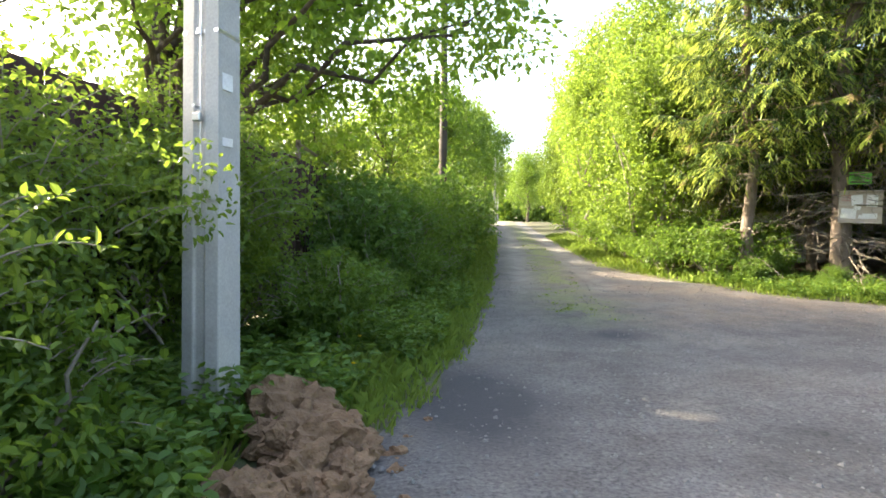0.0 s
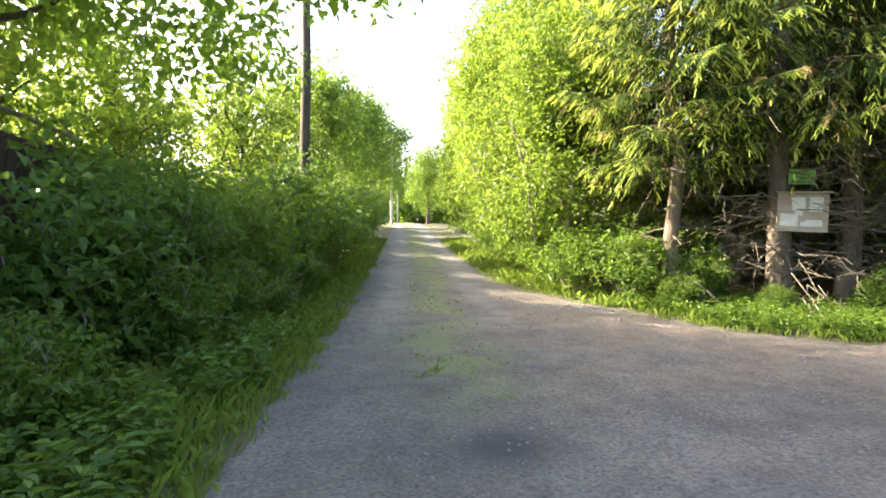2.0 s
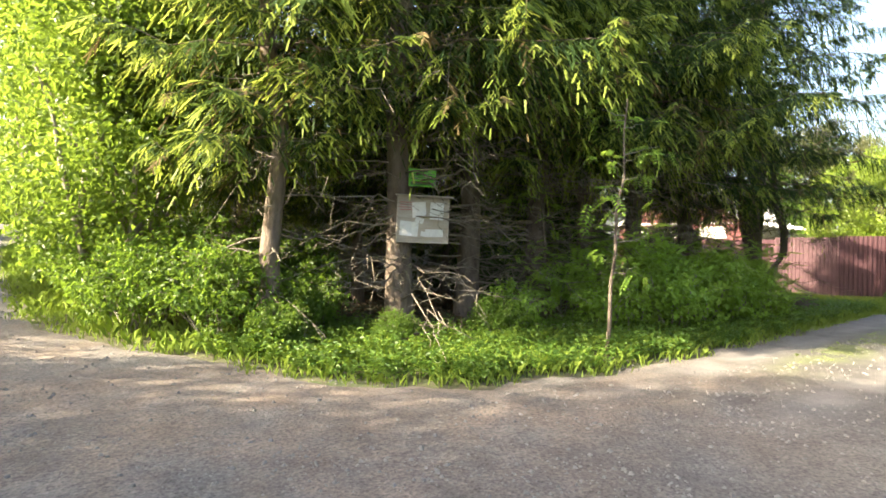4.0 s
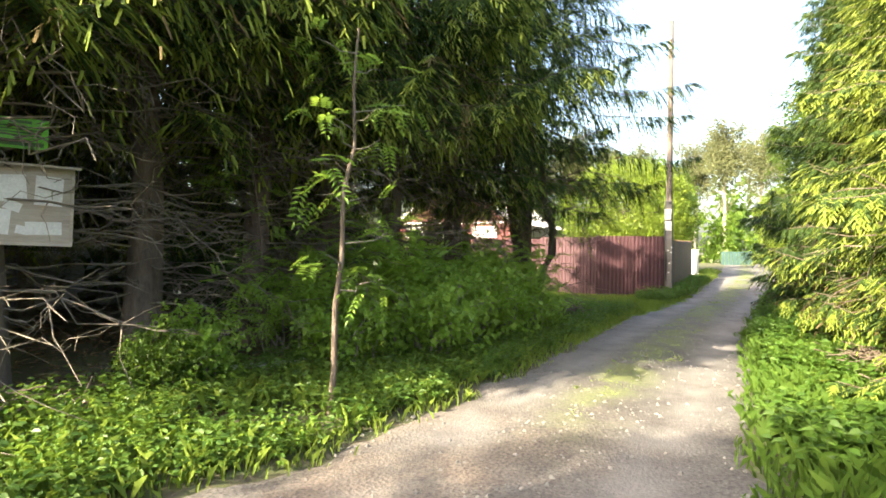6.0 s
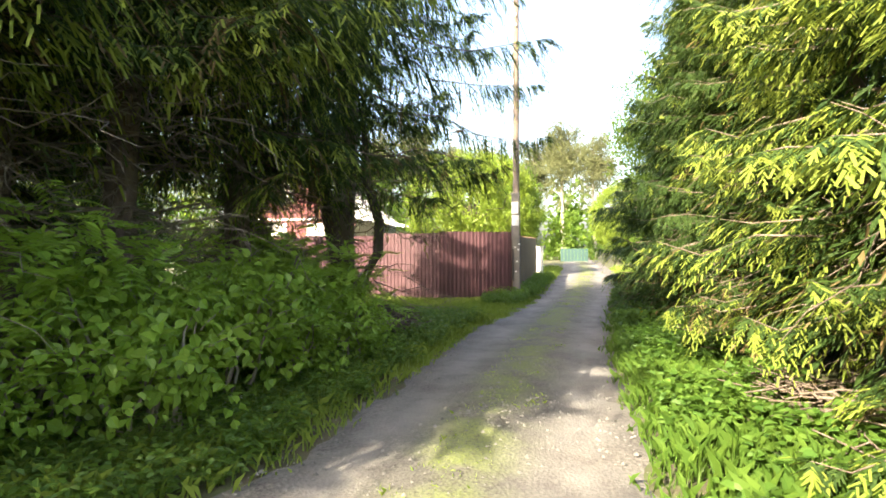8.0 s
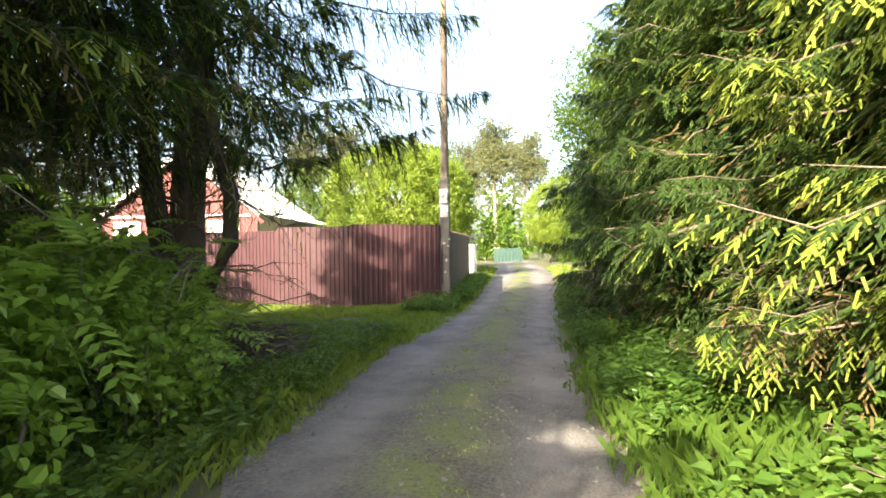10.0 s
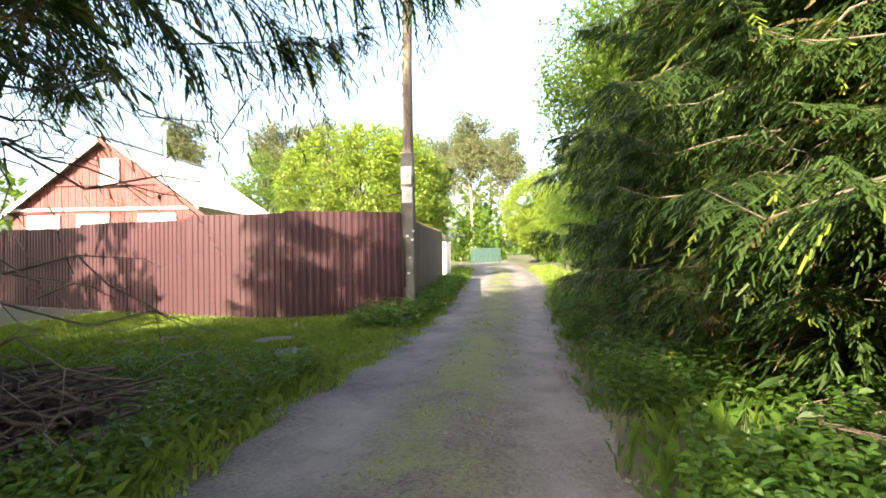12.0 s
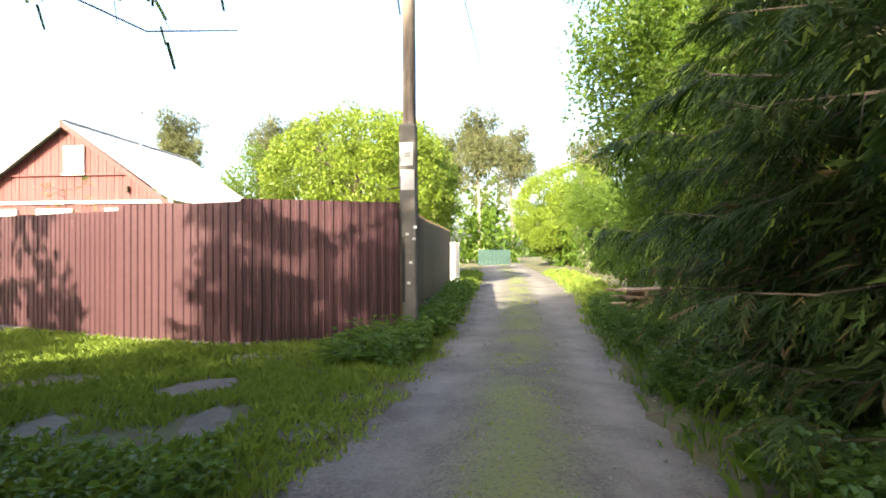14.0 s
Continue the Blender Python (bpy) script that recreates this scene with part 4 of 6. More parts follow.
# rowan undergrowth at the foot of the spruces
wa = make_bush(61, 2.1, 1.0, 52, 0.31, "leaf_rowan", 62, "rowan_bush", "fresh green rowan undergrowth below the spruces", "bush", "rowan undergrowth", feather=True)
wb = make_bush(62, 1.3, 0.95, 44, 0.082, "leaf_rowan", 540, "bush", "low bright maple undergrowth below the spruces", "bush", "low undergrowth", wide=0.85, flat=1.1, twigs=40, blade=ovate_leaves)
put(wa, 12.4, 11.3, 0)
put(wb, 12.6, 10.5, 0)
for src, x, y, turn, s in [(wa, 13.5, 10.85, 60, 0.85), (wa, 14.8, 10.7, 130, 0.9), (wa, 16.0, 10.6, 200, 0.85), (wa, 17.0, 10.7, 290, 0.7), (wa, 11.3, 11.7, 20, 0.7),
                      (wb, 13.6, 10.5, 120, 1.0), (wb, 14.6, 10.3, 210, 0.9), (wb, 11.5, 10.9, 300, 0.75), (wa, 18.3, 12.4, 340, 0.8), (wa, 19.6, 13.3, 100, 0.8), (wa, 20.5, 14.7, 30, 1.1), (wa, 21.3, 16.2, 250, 1.1), (wb, 17.6, 12.2, 0, 1.4), (wb, 10.0, 11.6, 10, 0.6), (wb, 15.8, 10.2, 70, 0.7)]:
    again(src, x, y, turn, s)

# ball-shaped willows and trees beyond the fence
ball = make_tree(71, 6.3, 3.3, 0.2, 0.5, 430, 0.12, "leaf_willow", 720, "ball_willow", "round clipped willow with dense yellow-green crown", "tree", "ball willows", clump=0.40, lean=0.95)
put(ball, 38.8, 12.7, 0)
again(ball, 58.0, 2.8, 130, 1.05)
again(ra, 46.5, 3.2, 90, 0.65)
again(tb, 47, 12.0, 50, 0.8)
again(ta, 50, 21.0, 10, 0.95)
again(ra, 33.0, 3.4, 10, 0.62)
again(rb, 30.8, 4.1, 120, 0.95)
again(rb, 26.6, 2.6, 200, 0.9)
again(rb, 29.0, 3.4, 70, 0.75)
again(ra, 38.0, 3.0, 200, 0.55)
again(rl, 29.5, 4.2, 70, 1.0)
again(rl, 27.3, 4.3, 10, 0.9)
again(rl, 31.5, 4.1, 300, 1.1)
again(rl, 35.0, 4.2, 170, 1.2)
again(ta, 44.5, 10.8, 120, 0.6)


def make_pine(seed, height, label):
    rng = np.random.default_rng(seed)
    ob = thing("pine_tree", Matrix(), label, "tree", "far pines")
    trunk = bent(rng, (0, 0, -0.3), (rng.normal() * 0.4, rng.normal() * 0.4, height), 9, 0.012)
    c, s = crown_clumps(rng, 60, (0, 0, height * 0.68), (2.7, 2.7, height * 0.33), 1.0, 0.4)
    limbs = [(bent(rng, (0, 0, q[2] - 0.6), q, 5, 0.05), np.linspace(0.08, 0.02, 5)) for q in c[:40]]
    part("trunk", wood_mesh("trunk", [(trunk, np.linspace(0.24, 0.05, 9))], MAT["bark_pale"], 8), None, ob)
    part("limb", wood_mesh("limb", limbs, MAT["bark_pale"], 4), None, ob)
    part("crown", foliage(rng, c, s, 120, 0.42, MAT["pine"], wide=0.28), None, ob)
    return ob


pine = make_pine(81, 16.5, "tall far pine with open crown")
put(pine, 78, 9.0, 0)
for x, y, turn, s in [(82, 27.5, 100, 1.05), (80, 31.5, 40, 1.0), (84, 24, 200, 0.95), (82, 12.5, 300, 0.9), (92, 20, 20, 1.0), (95, 5, 60, 1.1), (76, 40, 10, 1.0),
                      (90, 48, 150, 1.0), (100, -6, 50, 1.1), (20, 95, 10, 0.8), (2, 100, 140, 0.85), (-14, 80, 50, 0.9), (30, 80, 250, 0.8)]:
    again(pine, x, y, turn, s)


def woods(name, seed, points, height, leaf, mat, label, spacing=1.6):
    """Distant woods: a band of clumps of foliage along a line."""
    rng = np.random.default_rng(seed)
    c, s = [], []
    for (ax, ay), (bx, by) in zip(points, points[1:]):
        L = math.hypot(bx - ax, by - ay)
        for k in range(int(L / spacing)):
            t = (k + rng.random()) / int(L / spacing)
            x, y = ax + (bx - ax) * t + rng.normal() * 1.2, ay + (by - ay) * t + rng.normal() * 1.2
            h = height * (0.55 + 0.6 * rng.random())
            z = 0.3
            while z < h:
                r = height * 0.16 * (1.15 - 0.7 * z / h) * (0.7 + 0.6 * rng.random())
                c.append((x + rng.normal() * 0.5, y + rng.normal() * 0.5, floor_at(x, y) + z))
                s.append(r)
                z += r * 1.1
    ob = new(name, foliage(rng, np.array(c), np.array(s), 26 / leaf ** 2, leaf, MAT[mat], name))
    return tagged(ob, label, "woods", kind="stuff")


woods("far_woods", 85, [(-60, 30), (-40, 75), (-5, 105), (40, 105), (80, 75), (105, 30), (110, -10), (80, -45), (20, -55), (-40, -45), (-70, -5), (-60, 30)], 11.0, 1.3, "leaf_mid", "far woods closing the view", 2.6)
# added backdrop of dark needle clumps, stands in for shade between the trunks
woods("grove_thicket", 86, [(9.5, 19.5), (14, 18.6), (20, 18.2), (24, 21)], 6.0, 0.35, "needle", "dark needle thicket added behind the spruces to darken the grove", 0.9)
woods("south_thicket", 87, [(6.5, -2), (9, 0.5), (14, 1.0), (20, 1.0), (28, 0.5), (42, 0.8), (60, 1.5)], 4.5, 0.4, "leaf_mid", "thicket behind the lane spruces", 1.3)
woods("garden_thicket", 88, [(-14, -6), (-12, 12), (-12, 26), (-7, 40)], 3.2, 0.35, "leaf_mid", "garden shrubs behind the dark fence", 1.4)
woods("lane_end_thicket", 89, [(66, -3), (65, 3), (67, 9), (65, 16), (58, 24)], 4.5, 0.5, "leaf_bright", "leafy thicket at the end of the east lane", 1.0)
woods("north_end_thicket", 90, [(-6, 80), (4, 88), (14, 88), (24, 76)], 7.0, 0.8, "leaf_mid", "leafy thicket at the top of the north lane", 1.4)


# ---- fences ----
def sheet_mesh(width, height, pitch, depth, mat, thick=0.003):
    """One profiled steel sheet: trapezoid ribs along x, standing in z."""
    xs, ys = [], []
    x = 0.0
    while x < width - 1e-6:
        for dx, y in ((0.0, 0), (pitch * 0.45, 0), (pitch * 0.55, depth), (pitch * 0.9, depth)):
            if x + dx <= width:
                xs.append(x + dx)
                ys.append(y)
        x += pitch
    xs.append(width)
    ys.append(0)
    n = len(xs)
    v = []
    for off in (0.0, thick):
        for z in (0.0, height):
            v += [(a, b + off, z) for a, b in zip(xs, ys)]
    f = []
    for i in range(n - 1):
        f.append((i, i + 1, n + i + 1, n + i))
        f.append((2 * n + i + 1, 2 * n + i, 3 * n + i, 3 * n + i + 1))
        f.append((n + i, n + i + 1, 3 * n + i + 1, 3 * n + i))
        f.append((i + 1, i, 2 * n + i, 2 * n + i + 1))
    return fast_mesh("sheet", v, f, mat)


def sheet_fence(name, points, height, mat, label, lift=0.06, sheet=1.15, pitch=0.125, depth=0.018, side=1, drops=()):
    """A fence of profiled sheets between posts, along a line of ground points."""
    root = thing(name, Matrix(), label, "fence")
    rail_bm = []
    for i, ((ax, ay), (bx, by)) in enumerate(zip(points, points[1:])):
        length = math.hypot(bx - ax, by - ay)
        n = max(1, round(length / sheet))
        full = height - (drops[i] if drops else 0)
        me = sheet_mesh(length / n, full, pitch, depth * -side, mat)
        ang = math.degrees(math.atan2(by - ay, bx - ax))
        for k in range(n):
            x, y = ax + (bx - ax) * k / n, ay + (by - ay) * k / n
            s = part("sheet", me, None, root)
            s.matrix_basis = pose(x, y, floor_at(x, y) + lift + 0.012 * ((k * 7 + i * 3) % 3 - 1), 0, 0, ang + 0.25 * ((k * 5) % 3 - 1))
        for k in range(0, n + 1, 2):
            x, y = ax + (bx - ax) * k / n, ay + (by - ay) * k / n
            nx, ny = -(by - ay) / length * side, (bx - ax) / length * side
            p = part("post", box((0.06, 0.06, full + 0.2), (0, 0, full / 2 - 0.06), 0.004), MAT["sheet_dark"], root)
            p.matrix_basis = pose(x + nx * 0.06, y + ny * 0.06, floor_at(x, y), 0, 0, ang)
        for h in (0.35, full - 0.3):
            x, y = (ax + bx) / 2, (ay + by) / 2
            nx, ny = -(by - ay) / length * side, (bx - ax) / length * side
            r = part("rail", box((length, 0.03, 0.04), (0, 0, 0), 0.003), MAT["sheet_dark"], root)
            r.matrix_basis = pose(x + nx * 0.038, y + ny * 0.038, (floor_at(ax, ay) + floor_at(bx, by)) / 2 + lift + h, 0, 0, ang)
    return root


# brown-red fence round the yard; sheets run from the far end to the corner so the ribs face the lane
front = [(29.2, 20.5), (27.4, 16.6), (26.0, 13.4), (25.5, 11.35), (26.35, 9.35)]
sheet_fence("sheet_fence", front[::-1], 1.93, MAT["sheet"], "brown-red profiled steel fence round the yard", side=-1, drops=(0, 0.02, 0.08, 0.12))
# low concrete footing that shows under the sheets
foot = thing("fence_footing", Matrix(), "pale low footing under the steel fence", "footing", kind="structure")
for (ax, ay), (bx, by) in zip(front, front[1:]):
    L = math.hypot(bx - ax, by - ay)
    q = part("footing_board", box((L, 0.10, 0.16), (0, 0, 0), 0.012), MAT["slab"], foot)
    q.matrix_basis = pose((ax + bx) / 2, (ay + by) / 2, floor_at((ax + bx) / 2, (ay + by) / 2) - 0.02, 0, 0, math.degrees(math.atan2(by - ay, bx - ax)))


def board_fence(points, height, mat, label):
    root = thing("board_fence", Matrix(), label, "fence")
    boards = [box((0.118, 0.022, height * h), (0, 0, height * h / 2), 0.004) for h in (1.0, 0.985, 1.012)]
    meshes = []
    for b in boards:
        me = bpy.data.meshes.new("board")
        b.to_mesh(me)
        b.free()
        me.materials.append(mat)
        meshes.append(me)
    for (ax, ay), (bx, by) in zip(points, points[1:]):
        L = math.hypot(bx - ax, by - ay)
        n = int(L / 0.125)
        ang = math.degrees(math.atan2(by - ay, bx - ax))
        for k in range(n):
            x, y = ax + (bx - ax) * (k + 0.5) / n, ay + (by - ay) * (k + 0.5) / n
            s = part("board", meshes[(k * 7) % 3], None, root)
            s.matrix_basis = pose(x, y, floor_at(x, y) + 0.05, 0, ((k * 13) % 5 - 2) * 0.3, ang)
        for h in (0.4, height - 0.35):
            r = part("rail", box((L, 0.04, 0.08), (0, 0, 0), 0.004), mat, root)
            r.matrix_basis = pose((ax + bx) / 2 - (by - ay) / L * 0.034, (ay + by) / 2 + (bx - ax) / L * 0.034,
                                  floor_at((ax + bx) / 2, (ay + by) / 2) + h, 0, 0, ang)
        for k in range(0, int(L / 2.2) + 1):
            x, y = ax + (bx - ax) * k * 2.2 / L, ay + (by - ay) * k * 2.2 / L
            p = part("post", box((0.09, 0.09, height), (0, 0, height / 2 - 0.1), 0.006), mat, root)
            p.matrix_basis = pose(x - (by - ay) / L * 0.1, y + (bx - ax) / L * 0.1, floor_at(x, y), 0, 0, ang)
    return root


board_fence([(26.5, 9.25), (37.0, 9.35)], 1.85, MAT["sheet_back"], "weathered brown board fence along the lane")

# dark fence west of the north lane
sheet_fence("dark_sheet_fence", [(-2.25, 11.2), (-2.2, 9.1), (-2.45, 6.0), (-3.0, 2.0), (-3.4, -3.0)], 2.15, MAT["sheet_dark"],
            "dark brown profiled steel fence behind bushes", lift=0.05, pitch=0.20, depth=0.03, side=-1, drops=(0.05, 0, -0.06, -0.1))


fr = thing("fence_rail", Matrix(), "weathered grey post and rail above the dark fence", "fence rail")
part("post", box((0.07, 0.07, 2.55), (-2.26, 9.1, floor_at(-2.26, 9.1) + 1.22), 0.006), MAT["pole_wood"], fr)
part("rail", fast_mesh("rail", *tube([(-2.24, 9.0, floor_at(-2.2, 9.1) + 2.42), (-2.22, 10.0, floor_at(-2.2, 10.0) + 2.38), (-2.24, 11.3, floor_at(-2.2, 11.2) + 2.32)], [0.03, 0.03, 0.028], 8), MAT["pole_wood"], smooth=True), None, fr)


# ---- poles and wires ----
def concrete_pole():
    """Tapered concrete pole with a grooved face, steel bands, an earth wire and scraps of notices."""
    root = thing("concrete_pole", pose(-1.42, 3.62, floor_at(-1.42, 3.62) - 0.1, 0, 0, -20), "tall grey concrete utility pole with steel bands", "utility pole")
    bm = bmesh.new()
    prof = [(-0.135, -0.115), (-0.045, -0.125), (-0.030, -0.112), (0.030, -0.112), (0.045, -0.125), (0.135, -0.115), (0.105, 0.115), (-0.105, 0.115)]
    rings = []
    for z in (0, 2.5, 5, 7.5, 9.6):
        k = 1.06 - 0.035 * z
        rings.append([bm.verts.new((x * k, y * k, z)) for x, y in prof])
    for a, b in zip(rings, rings[1:]):
        for i in range(len(prof)):
            bm.faces.new((a[i], a[(i + 1) % len(prof)], b[(i + 1) % len(prof)], b[i]))
    bm.faces.new(rings[-1])
    bm.faces.new(rings[0][::-1])
    bmesh.ops.bevel(bm, geom=[e for e in bm.edges if abs((e.verts[0].co - e.verts[1].co).z) > 1], offset=0.008, segments=1, affect='EDGES')
    part("shaft", bm, MAT["concrete"], root)
    for z in (2.50, 2.75, 2.91):
        k = 1.06 - 0.035 * z
        b = bmesh.new()
        outer = [(x * k * 1.015, y * k * 1.03) for x, y in (prof[0], prof[5], prof[6], prof[7])]
        lo, hi = [b.verts.new((x, y, z)) for x, y in outer], [b.verts.new((x, y, z + 0.022)) for x, y in outer]
        for i in range(4):
            b.faces.new((lo[i], lo[(i + 1) % 4], hi[(i + 1) % 4], hi[i]))
        b.normal_update()
        bmesh.ops.solidify(b, geom=list(b.faces), thickness=0.002)
        band = part("steel_band", b, MAT["steel"], root, "shiny steel strap round the shaft")
        part("buckle", box((0.03, 0.012, 0.04), (0.0, -0.132 * k, z + 0.011), 0.003), MAT["steel"], band)
    wire = fast_mesh("earth_wire", *tube([(0.01, -0.130, 1.35), (0.012, -0.128, 1.7), (0.012, -0.126, 2.3), (0.02, -0.122, 3.0), (0.02, -0.11, 5)], [0.005] * 5, 6), MAT["steel"], smooth=True)
    part("earth_wire", wire, None, root)
    part("clamp", box((0.06, 0.035, 0.05), (0.0, -0.14, 2.0), 0.006), MAT["steel"], root)
    part("bolt", box((0.02, 0.05, 0.02), (0.0, -0.15, 2.06), 0.004), MAT["steel"], root)
    for z, h in ((1.86, 0.05), (2.22, 0.10)):
        part("paper_scrap", box((0.003, 0.09, h), (0.131 * (1.06 - 0.035 * z), -0.03, z), 0.0, pose(0, 0, 0, 0, 0, 0)), MAT["paper"], root)
    return root


concrete_pole()


def wooden_pole(x, y, height, r, mat, label, lean=(0, 0)):
    root = thing("wooden_pole", pose(x, y, floor_at(x, y) - 0.1, lean[0], lean[1], 0), label, "utility pole")
    rng = np.random.default_rng(int(x * 10))
    n = 12
    p = np.stack([rng.normal(size=n) * 0.008, rng.normal(size=n) * 0.008, np.linspace(0, height, n)], 1)
    part("shaft", fast_mesh("shaft", *tube(p, np.linspace(r, r * 0.72, n), 12), mat, smooth=True), None, root)
    return root


wp = wooden_pole(26.75, 9.22, 9.2, 0.115, MAT["pole_wood"], "grey weathered wooden utility pole beside the fence", (0, -0.5))
part("stub", box((0.20, 0.25, 3.25), (-0.19, 0.0, 1.625), 0.02), MAT["stub_concrete"], wp, "grey concrete stub carrying the pole")
part("stub_slot", box((0.012, 0.05, 0.95), (-0.292, 0.07, 1.1), 0.004), MAT["cable"], wp)
for z in (1.25, 2.75):
    part("wire_binding", fast_mesh("wire_binding", *tube([(0.215 * math.cos(a) - 0.09, 0.145 * math.sin(a), z + 0.002 * k) for k, a in enumerate(np.linspace(0, 12.6, 40))],
                                                        [0.004] * 40, 5), MAT["cable"], smooth=True), None, wp)
for z, h, c in ((2.42, 0.30, 0.0), (2.80, 0.34, 0.02)):
    part("notice", box((0.004, 0.20, h), (-0.293, 0.0 + c, z), 0.0), MAT["paper"], wp, "white paper notice")
for k, (dy, z) in enumerate(((-0.15, 1.62), (-0.25, 1.55), (-0.2, 1.2), (-0.27, 1.72), (-0.17, 0.9))):
    part("paper_scrap", box((0.003, 0.05, 0.04), (-0.292, dy + 0.16, z), 0.0), MAT["paper"], wp)
for k in range(4):
    part("insulator", box((0.05, 0.05, 0.09), (0.16 * (1 if k % 2 else -1), 0, 8.3 + 0.3 * (k // 2)), 0.015), MAT["white_paint"], wp)

wd = wooden_pole(-0.02, 18.8, 9.0, 0.14, MAT["pole_dark"], "dark tarred wooden utility pole in the hedge")
part("meter_box", box((0.30, 0.2, 0.2), (-0.28, -0.12, 2.0), 0.015), MAT["pole_dark"], wd, "small weathered box on the pole")
for fx, fy in ((4.9, 56.0), (7.6, 82)):
    far_pole = wooden_pole(fx, fy, 8.0, 0.13, MAT["concrete"], "pale concrete utility pole far up the lane")


def wire(points, sag, label):
    ps = []
    for a, b in zip(points, points[1:]):
        for t in np.linspace(0, 1, 14)[:-1]:
            p = Vector(a).lerp(Vector(b), t)
            p.z -= sag * 4 * t * (1 - t)
            ps.append(tuple(p))
    ps.append(points[-1])
    ob = new("overhead_wire", fast_mesh("overhead_wire", *tube(ps, [0.011] * len(ps), 5), MAT["cable"], smooth=True))
    return tagged(ob, label, "cable")


wire([(26.75, 9.2, 8.6), (74, 6.0, 9.2)], 0.7, "thin black overhead cable along the east lane")
wire([(-0.02, 18.8, 8.6), (3.5, 60, 10.0)], 0.8, "thin black overhead cable along the north lane")
wire([(-0.02, 18.8, 8.3), (3.5, 60, 9.6)], 0.8, "thin black overhead cable along the north lane")


# ---- notice board on the spruce trunk ----
def notice_board():
    root = thing("notice_board", pose(8.79, 12.36, floor_at(8.72, 12.47) + 1.28, 0, 1.5, -32), "weathered notice board with torn white papers on a trunk", "notice board")
    part("panel", box((0.76, 0.03, 0.68), (0, 0, 0.34), 0.004), MAT["plywood"], root)
    for x in (-0.37, 0.37):
        part("side_strip", box((0.025, 0.05, 0.66), (x, -0.005, 0.33), 0.003), MAT["plywood"], root)
    part("bottom_strip", box((0.74, 0.05, 0.025), (0, -0.005, 0.012), 0.003), MAT["plywood"], root)
    part("rain_cover", box((0.84, 0.16, 0.02), (0.01, -0.04, 0.68), 0.004, pose(0, 0, 0, 8, 0, 0)), MAT["plywood"], root, "grey mossy cover strip")
    for x, z, w, h, a in ((-0.20, 0.20, 0.27, 0.21, 4), (0.17, 0.15, 0.26, 0.11, -2), (-0.06, 0.48, 0.2, 0.22, -5), (0.2, 0.47, 0.2, 0.25, 2),
                          (-0.05, 0.33, 0.12, 0.08, 20), (0.02, 0.13, 0.09, 0.07, 12)):
        part("paper", box((w, 0.004, h), (x, -0.0185 - 0.001 * abs(a) / 5, z), 0.0, pose(0, 0, 0, 0, a, 0)), MAT["paper"], root, "torn white paper notice")
    for k in range(4):
        part("print_line", box((0.22 - 0.03 * (k % 2), 0.003, 0.012), (-0.24, -0.0165, 0.58 - 0.035 * k)), MAT["print_red"], root)
    return root


notice_board()


def green_sign():
    root = thing("green_sign", pose(8.81, 12.40, floor_at(8.72, 12.5) + 2.10, 0, 1.5, -32), "small bright green sign above the notice board", "sign")
    part("plate", box((0.40, 0.006, 0.26), (0, 0, 0.13), 0.002), MAT["green_sign"], root)
    for w, h, z in ((0.16, 0.025, 0.225), (0.34, 0.012, 0.185), (0.32, 0.012, 0.16), (0.3, 0.012, 0.135), (0.34, 0.012, 0.11), (0.34, 0.035, 0.04)):
        part("print_line", box((w, 0.003, h), (0, -0.005, z)), MAT["print"], root)
    return root


green_sign()


# ---- houses ----
def plank_wall(root, a, b, z0, top, mat, width=0.14, name="plank"):
    """Upright planks from a to b; top(s) gives the upper edge s metres along."""
    ax, ay = a
    L = math.hypot(b[0] - ax, b[1] - ay)
    n = int(L / width)
    ang = math.degrees(math.atan2(b[1] - ay, b[0] - ax))
    back = part("wall", box((L, 0.10, 0.4), (L / 2, 0.07, 0.2)), mat, root)
    back.matrix_basis = pose(ax, ay, z0, 0, 0, ang)
    for k in range(n):
        s0, s1 = L * k / n + 0.004, L * (k + 1) / n - 0.004
        bm = bmesh.new()
        v = [bm.verts.new(p) for p in ((s0, 0, 0), (s1, 0, 0), (s1, 0, top(s1)), (s0, 0, top(s0)))]
        bm.faces.new(v)
        bm.normal_update()
        bmesh.ops.solidify(bm, geom=list(bm.faces), thickness=-(0.025 + 0.006 * (k % 2)))
        q = part(name, bm, mat, root)
        q.matrix_basis = pose(ax, ay, z0, 0, 0, ang)


